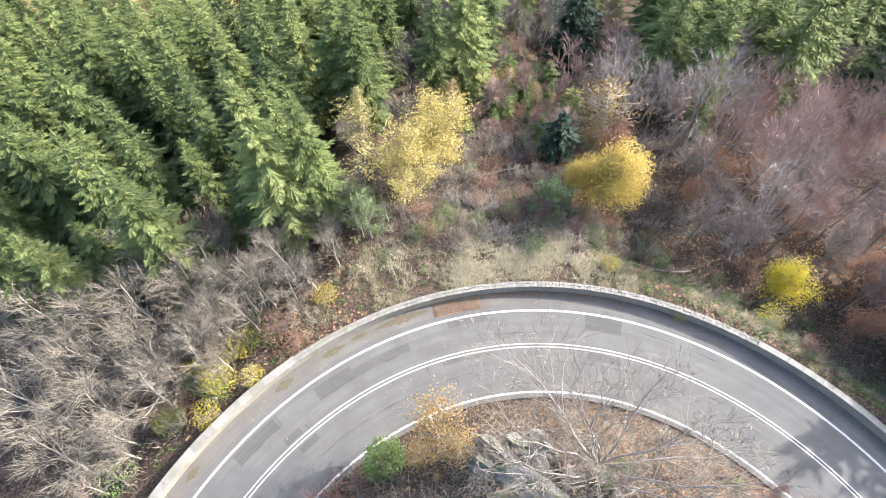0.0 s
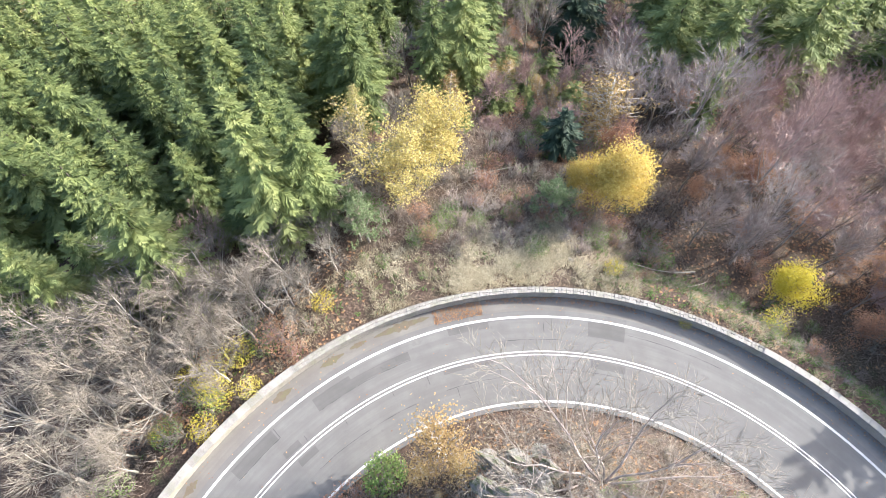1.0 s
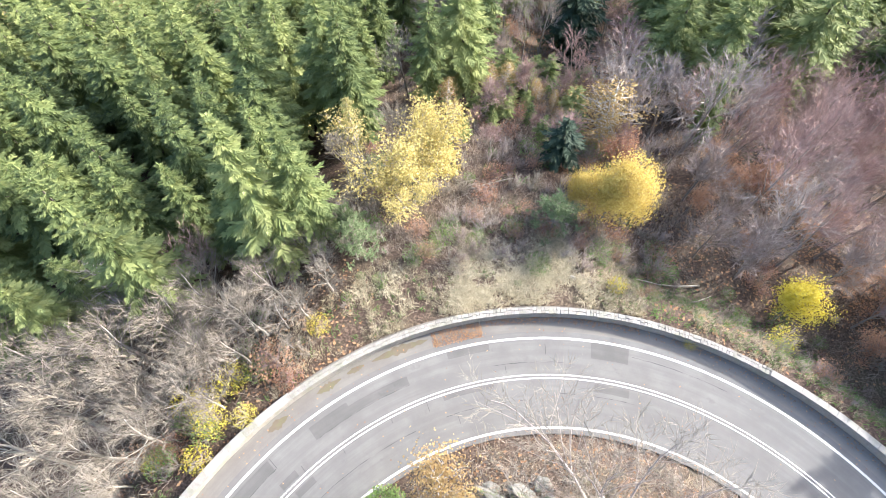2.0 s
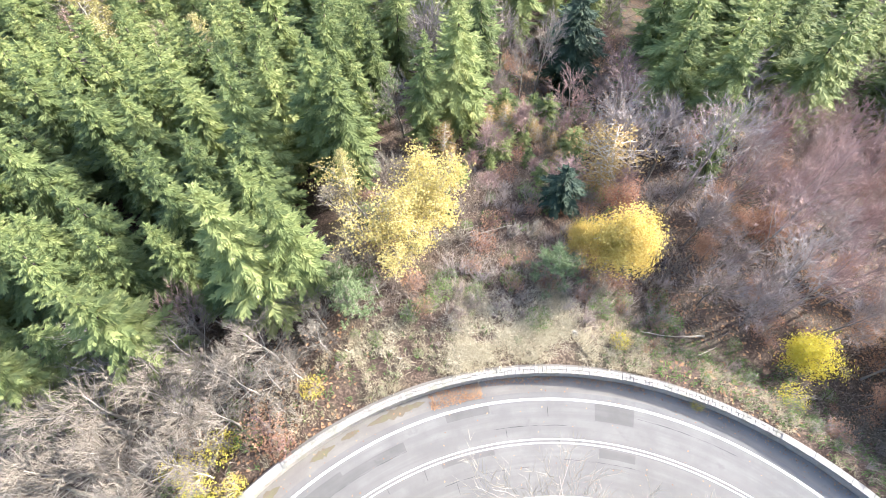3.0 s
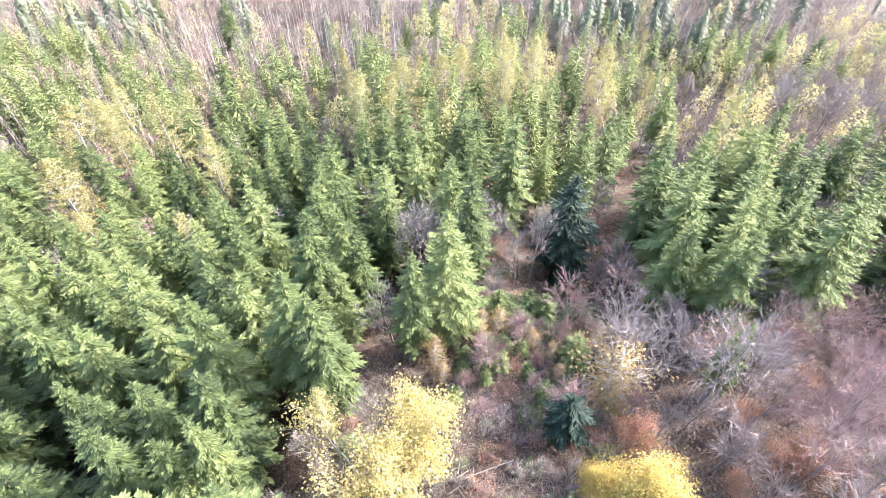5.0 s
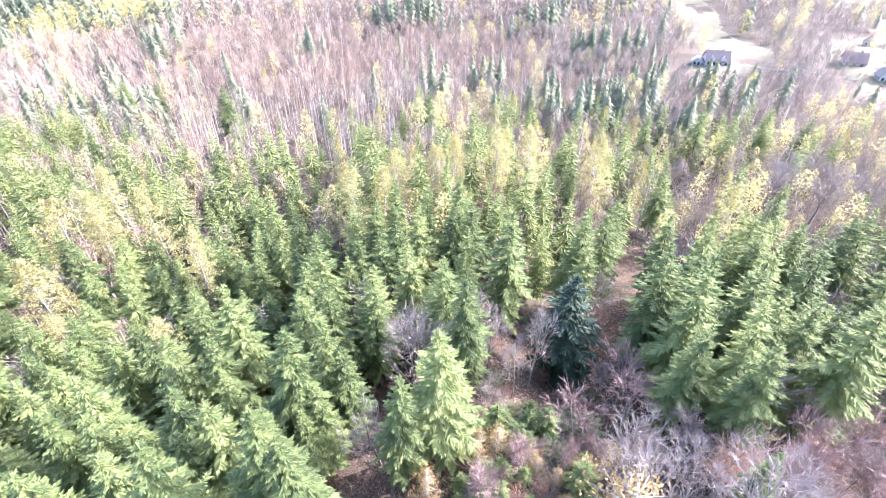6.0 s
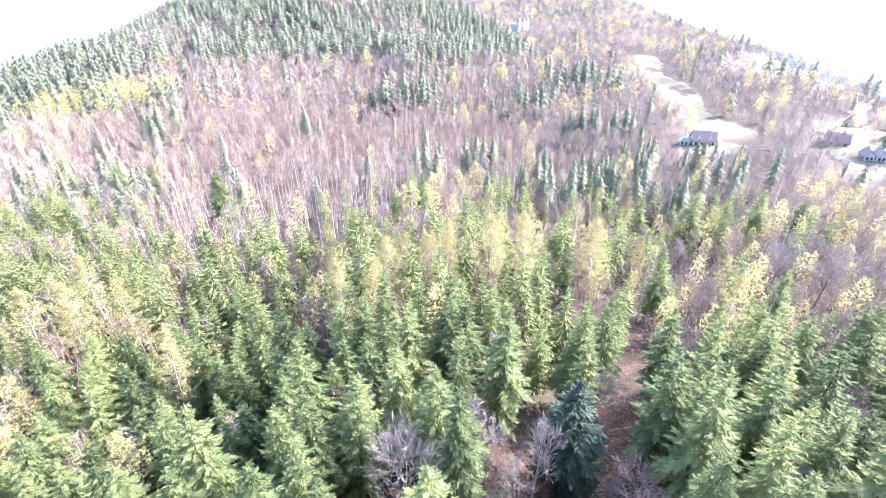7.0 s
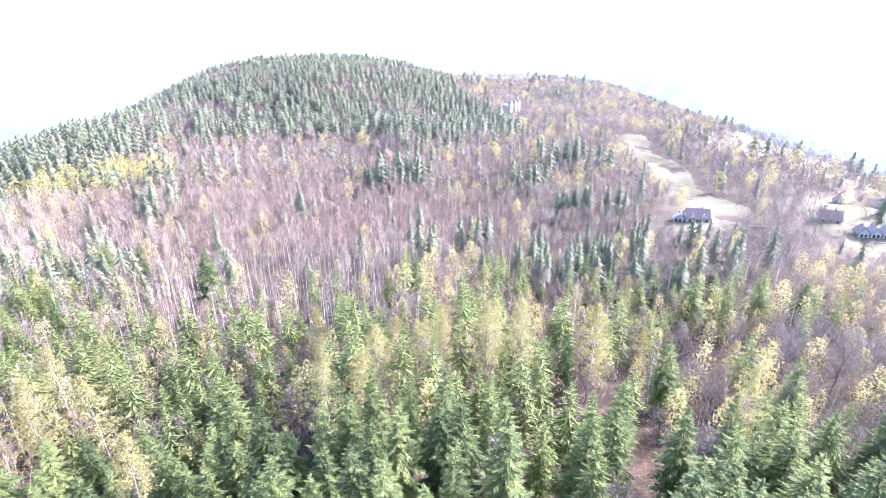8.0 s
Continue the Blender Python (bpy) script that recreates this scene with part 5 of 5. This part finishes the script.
def far_kind(x, y):
    u = R.random()
    patch = math.sin(x / 31.0 + 1.7 * math.sin(y / 53.0)) + math.sin(y / 37.0 + 1.3 * math.sin(x / 41.0) + 1.0)
    if any(inside(x, y, *q) for q in SPRUCE_PATCHES):
        return pick(u, ("spruce", 0.85), ("bare", 1))
    if inside(x, y, -40, 192, 40, 40):
        return pick(u, ("birch", 0.78), ("yellow", 0.82), ("pink", 0.97), ("spruce", 1))
    if inside(x, y, -186, 365, 44, 34):
        return pick(u, ("yellow", 0.85), ("spruce", 1))
    if inside(x, y, -58, 295, 100, 72):
        return pick(u, ("pink", 0.70), ("birch", 0.86), ("bare", 0.95), ("yellow", 0.97), ("spruce", 1))
    if y > 480 and x < 110 - 0.1 * (y - 480):
        return pick(u, ("spruce", 0.64 if patch > -0.8 else 0.25), ("bare", 0.80), ("pink", 0.94), ("birch", 1))
    if x < -200:
        return pick(u, ("spruce", 0.7), ("bare", 0.85), ("birch", 0.93), ("yellow", 1))
    if x > 60 and y > 230:
        return pick(u, ("spruce", 0.2 if patch > 1.2 else 0.03), ("bare", 0.6), ("yellow", 0.68), ("pink", 0.9), ("birch", 1))
    if x < -42 and y < 190:
        return pick(u, ("spruce", 0.42), ("yellow", 0.52), ("birch", 0.74), ("bare", 0.88), ("pink", 1))
    if x < -42 and y < 240:
        return pick(u, ("spruce", 0.24), ("yellow", 0.38), ("birch", 0.72), ("bare", 0.9), ("pink", 1))
    if y < 150 and x < 40:
        return pick(u, ("spruce", 0.40), ("bare", 0.58), ("pink", 0.76), ("yellow", 0.92), ("birch", 1))
    if y < 240:
        return pick(u, ("spruce", 0.22 if patch > 0.5 else 0.08), ("bare", 0.5), ("pink", 0.72), ("yellow", 0.86), ("birch", 1))
    return pick(u, ("spruce", 0.25 if patch > 1.0 else 0.04), ("bare", 0.45), ("pink", 0.78), ("yellow", 0.83), ("birch", 1))


y = 107.0
while y < 1010:
    gap = 4.7 + max(0, y - 150) * 0.0066
    x = max(-330.0, -0.95 * y - 25)
    while x < min(0.95 * y + 20, 420):
        px, py = x + rnd(-0.45, 0.45) * gap, y + rnd(-0.45, 0.45) * gap
        x += gap
        if red_gap(px, py) and R.random() < 0.85:
            continue
        if py < 260 and any((px - a) ** 2 + (py - b) ** 2 < k * k for a, b, k in TAKEN):
            continue
        away = math.hypot(px, py - 30)
        land = open_land(px, py)
        hedge = land == 1 and (abs((px + 0.9 * py) % 62 - 31 + 4 * math.sin(py / 13.0)) < 3.4 or R.random() < 0.34)
        hedge = hedge or (away > bank_radius(math.degrees(math.atan2(px, py - 30))) - 45 and R.random() < 0.75)
        if (hedge or not land) and all(math.hypot(px - a, py - b) > 13 for a, b in YARDS) and away < bank_radius(math.degrees(math.atan2(px, py - 30))) - 3:
            k = rnd(0.65, 1.15)
            if ((px - 133) / 30) ** 2 + ((py - 256) / 26) ** 2 < 1 or ((px - 192) / 34) ** 2 + ((py - 226) / 26) ** 2 < 1:
                k *= 0.4
            spots[far_kind(px, py)].append((px, py, k * (1 + max(0, y - 250) * 0.0009), k * (1 - 0.32 * float(step((y - 380) / 250)))))
    y += gap * 0.9
M_FAR_YELLOW = foliage("pale_yellow_leaves", [(0.05, (0.34, 0.29, 0.125)), (0.5, (0.44, 0.395, 0.175)), (1.0, (0.51, 0.48, 0.25))], 0.4, 0.5, 0.75, 0.05)
# far spruces: distance haze is put into this paler, greyer base colour
M_FAR_SPRUCE = foliage("haze_paled_spruce_needles", [(0.05, (0.130, 0.152, 0.100)), (0.5, (0.180, 0.202, 0.132)), (1.0, (0.230, 0.250, 0.165))], 0.45, 0.5, 0.75, 0.03)
M_FAR_BARE = bark("grey_mauve_twigs", (0.225, 0.185, 0.155), (0.34, 0.285, 0.24), 0.08)
M_FAR_PINK = bark("pinkish_beech_twigs", (0.228, 0.168, 0.135), (0.33, 0.255, 0.208), 0.08)
M_FAR_BIRCH = bark("pale_birch_stems", (0.245, 0.21, 0.178), (0.365, 0.32, 0.28), 0.08)


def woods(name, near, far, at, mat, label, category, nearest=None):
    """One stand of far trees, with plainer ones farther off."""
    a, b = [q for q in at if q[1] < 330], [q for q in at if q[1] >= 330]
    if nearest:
        # the nearest stand keeps M_SPRUCE, with no haze in its colour
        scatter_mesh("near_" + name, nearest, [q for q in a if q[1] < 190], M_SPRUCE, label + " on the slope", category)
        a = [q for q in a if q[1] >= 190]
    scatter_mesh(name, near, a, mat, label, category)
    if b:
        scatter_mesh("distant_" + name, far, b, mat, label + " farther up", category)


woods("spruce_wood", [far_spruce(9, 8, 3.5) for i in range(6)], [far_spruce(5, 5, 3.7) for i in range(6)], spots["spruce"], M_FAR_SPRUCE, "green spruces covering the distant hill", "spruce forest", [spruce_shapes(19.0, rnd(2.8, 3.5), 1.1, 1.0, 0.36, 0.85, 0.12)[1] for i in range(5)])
woods("bare_wood", [far_bare(270, 14, 3.8, 0.38, 0.06, 0.05) for i in range(5)], [far_bare(85, 13, 3.9, 0.35, 0.06, 0.13) for i in range(3)], spots["bare"], M_FAR_BARE, "distant leafless grey-mauve woodland", "bare woodland")
woods("beech_wood", [far_bare(270, 14, 3.8, 0.38, 0.06, 0.05) for i in range(5)], [far_bare(85, 13, 3.9, 0.35, 0.06, 0.13) for i in range(3)], spots["pink"], M_FAR_PINK, "distant pinkish-brown leafless beech stand", "beech woodland")
woods("birch_wood", [far_bare(90, 19, 2.1, 0.55, 0.22, 0.06) for i in range(5)], [far_bare(50, 17, 2.6, 0.45, 0.16, 0.14) for i in range(3)], spots["birch"], M_FAR_BIRCH, "distant stand of pale leafless birches", "birch woodland")
woods("yellow_wood", [far_leafy() for i in range(4)], [far_leafy(110, 14, 3.4, 0.15, 1.1) for i in range(3)], spots["yellow"], M_FAR_YELLOW, "distant yellow autumn trees", "autumn woodland")

# ---- meadow, houses of the valley, and the pale building on the hill ----


def draped(name, inside, box, gap, lift, mat, label, category):
    """A patch of land laid over the ground."""
    s = Shape()
    ids = {}
    nxs, nys = int((box[1] - box[0]) / gap), int((box[3] - box[2]) / gap)
    for j in range(nys):
        for i in range(nxs):
            x, y = box[0] + i * gap, box[2] + j * gap
            if inside(x + gap / 2, y + gap / 2):
                quad = []
                for dx, dy in ((0, 0), (gap, 0), (gap, gap), (0, gap)):
                    key = (i + (dx > 0), j + (dy > 0))
                    if key not in ids:
                        ids[key] = len(s.v)
                        s.v.append((x + dx, y + dy, gz(x + dx, y + dy) + lift))
                    quad.append(ids[key])
                s.f.append(tuple(quad))
    uses = [0] * len(s.v)
    for f in s.f:
        for i in f:
            uses[i] += 1
    s.v = [(x, y, z if n == 4 else z - lift - 0.5) for (x, y, z), n in zip(s.v, uses)]
    return tagged(new(name, s.mesh(name, mat, True)), label, category, kind="structure")


draped("meadow", open_land, (130, 424, 226, 680), 3.5, 0.35, M_FIELD, "pale dry meadow in the valley", "meadow")
M_PLASTER = stone_material("aged_white_plaster", (0.42, 0.40, 0.36), (0.56, 0.54, 0.50))
M_ROOF = stone_material("brown_roof_tiles", (0.19, 0.135, 0.12), (0.29, 0.21, 0.185))
M_SLATE = stone_material("grey_roof_slates", (0.19, 0.175, 0.16), (0.29, 0.27, 0.245))
n = Nodes("window_glass")
M_PANE = n.surface((0.03, 0.035, 0.04), 0.08, None, 0.0, 0.5)
M_GRAVEL = asphalt_material("pale_lane_gravel", (0.11, 0.10, 0.085), (0.17, 0.155, 0.135))


def box_shape(x0, x1, y0, y1, z0, z1, s=None):
    s = s or Shape()
    v = [(x, y, z) for z in (z0, z1) for x, y in ((x0, y0), (x1, y0), (x1, y1), (x0, y1))]
    s.add(v, [(3, 2, 1, 0), (4, 5, 6, 7), (0, 1, 5, 4), (1, 2, 6, 5), (2, 3, 7, 6), (3, 0, 4, 7)])
    return s


def house(x, y, spin, length, depth, eaves, ridge, roof_mat, label, gables=0):
    """A house with walls, a tiled gable roof, windows, a door and a chimney."""
    h = thing("house", label, "house")
    h.matrix_basis = pose(x, y, gz(x, y) - 0.3, 0, 0, spin)
    L, D = length / 2, depth / 2
    w = box_shape(-L, L, -D, D, 0, eaves)
    w.add([(-L, -D, eaves), (-L, D, eaves), (-L, 0, ridge - 0.15), (L, -D, eaves), (L, D, eaves), (L, 0, ridge - 0.15)], [(0, 1, 2), (3, 5, 4)])
    part("wall", w, M_PLASTER, h)
    r = Shape()
    slope = (ridge - eaves) / D
    for sg in (-1, 1):
        e = sg * (D + 0.6)
        z = eaves - 0.6 * slope
        r.add([(-L - 0.5, e, z), (L + 0.5, e, z), (L + 0.5, 0, ridge), (-L - 0.5, 0, ridge), (-L - 0.5, e, z + 0.25), (L + 0.5, e, z + 0.25), (L + 0.5, 0, ridge + 0.25), (-L - 0.5, 0, ridge + 0.25)],
              [(0, 1, 2, 3), (4, 5, 6, 7), (0, 1, 5, 4), (1, 2, 6, 5), (3, 0, 4, 7)])
    roof = part("roof", r, roof_mat, h)
    part("chimney", box_shape(L * 0.3, L * 0.3 + 0.7, -0.35, 0.35, ridge - 0.8, ridge + 1.1), M_MASONRY, roof)
    for k in range(gables):
        gx = -L + length * (k + 0.5) / gables
        g = Shape()
        g.add([(gx - 1.6, -D - 0.1, eaves - 0.2), (gx + 1.6, -D - 0.1, eaves - 0.2), (gx, -D - 0.1, eaves + 2.2), (gx, 0, eaves + 2.2), (gx - 1.6, -D * 0.3, eaves - 0.2), (gx + 1.6, -D * 0.3, eaves - 0.2)], [(0, 1, 2), (0, 2, 3, 4), (1, 5, 3, 2)])
        part("dormer", g, M_PLASTER, roof, "white plastered gable dormer")
    count = max(3, int(length / 2.6))
    for k in range(count):
        wx = -L + length * (k + 0.5) / count
        for z in ([1.0] if eaves < 4 else [1.0, 3.6]):
            for sg in (-1, 1):
                part("window", box_shape(wx - 0.5, wx + 0.5, sg * D - 0.04, sg * D + 0.04, z, z + 1.3), M_PANE, h)
    for sg in (-1, 1):
        for yy in (-D * 0.4, D * 0.4):
            part("window", box_shape(sg * L - 0.04, sg * L + 0.04, yy - 0.5, yy + 0.5, 1.0, 2.3), M_PANE, h)
    part("door", box_shape(-0.5, 0.5, -D - 0.06, -D + 0.04, 0.2, 2.3), M_ROOF, h, "dark wooden door")
    return h


house(147, 281, -14, 10.5, 7.5, 3.2, 6.8, M_ROOF, "white plastered house with a steep brown roof in the meadow", 2)
house(139.5, 284, 60, 5, 4.4, 2.5, 4.4, M_PLASTER, "small white outbuilding beside the meadow house")
house(208, 270, -25, 9, 7, 2.6, 6.0, M_ROOF, "house with a large dark brown roof")
for k in range(4):
    house(208 + 4.6 * k, 250 - 1.4 * k, 74, 5.4, 4.2, 2.9, 5.2, M_SLATE, "white row house with a grey slate roof")
house(248, 309, 20, 9, 7, 2.8, 6.2, M_ROOF, "village house with a brown roof")
house(264, 305, -35, 9, 7, 2.8, 6.0, M_SLATE, "village house with a grey roof")
house(266, 325, 10, 10, 7, 2.8, 6.4, M_ROOF, "village house with a brown roof")
house(276, 290, -10, 8, 6.5, 2.8, 6.0, M_SLATE, "village house with a grey roof")
castle = thing("manor", "pale many-gabled manor high on the wooded hill", "manor")
castle.matrix_basis = pose(118, 640, gz(118, 640) + 1, 0, 0, 40)
part("wall", box_shape(-8, 8, -5, 5, -6, 7), M_PLASTER, castle)
for sx in (-6.5, 1.5, 7):
    tower = box_shape(sx - 1.9, sx + 1.9, -6.5, -2.5, -6, 9)
    part("tower", tower, M_PLASTER, castle)
    cap = Shape()
    cap.add([(sx - 2.2, -6.8, 9), (sx + 2.2, -6.8, 9), (sx + 2.2, -2.2, 9), (sx - 2.2, -2.2, 9), (sx, -4.5, 13)], [(0, 1, 4), (1, 2, 4), (2, 3, 4), (3, 0, 4)])
    part("roof", cap, M_SLATE, castle)
draped("lane", lambda x, y: abs(y - (276 - 0.5 * (x - 147) - 4 * math.sin(x / 15.0))) < 2.2 and 136 < x < 232, (134, 236, 220, 296), 1.0, 0.5, M_GRAVEL, "pale lane past the houses", "lane")

# ---- bright haze behind everything, painted as glowing backdrop sheets ----
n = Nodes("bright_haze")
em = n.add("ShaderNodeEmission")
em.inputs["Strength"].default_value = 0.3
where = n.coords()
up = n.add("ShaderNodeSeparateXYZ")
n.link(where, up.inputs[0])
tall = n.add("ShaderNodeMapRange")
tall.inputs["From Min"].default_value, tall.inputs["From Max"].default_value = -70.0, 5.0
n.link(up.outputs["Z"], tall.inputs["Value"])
# blue-grey veil fading upward to white, all painted into the emission colour
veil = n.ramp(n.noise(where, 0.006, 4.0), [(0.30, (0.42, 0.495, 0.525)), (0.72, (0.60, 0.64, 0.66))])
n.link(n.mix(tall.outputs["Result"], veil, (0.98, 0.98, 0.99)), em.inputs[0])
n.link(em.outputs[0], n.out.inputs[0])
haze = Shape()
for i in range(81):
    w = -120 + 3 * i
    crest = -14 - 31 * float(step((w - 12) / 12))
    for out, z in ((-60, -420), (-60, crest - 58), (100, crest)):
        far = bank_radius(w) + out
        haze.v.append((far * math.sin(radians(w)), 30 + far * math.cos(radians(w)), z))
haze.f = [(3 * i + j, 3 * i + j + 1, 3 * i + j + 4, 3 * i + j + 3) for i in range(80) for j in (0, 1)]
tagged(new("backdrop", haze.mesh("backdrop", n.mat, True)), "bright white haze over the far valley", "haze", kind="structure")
high = Shape()
for i in range(81):
    w = radians(-120 + 3 * i)
    for z in (-700, 190):
        high.v.append((2700 * math.sin(w), 2700 * math.cos(w), z))
high.f = [(2 * i, 2 * i + 1, 2 * i + 3, 2 * i + 2) for i in range(80)]
white = Nodes("white_sky_haze")
em = white.add("ShaderNodeEmission")
em.inputs["Color"].default_value, em.inputs["Strength"].default_value = (0.98, 0.98, 0.99, 1.0), 0.3
white.link(em.outputs[0], white.out.inputs[0])
tagged(new("backdrop", high.mesh("backdrop", white.mat, True)), "bright white hazy sky low over the horizon", "haze", kind="structure")
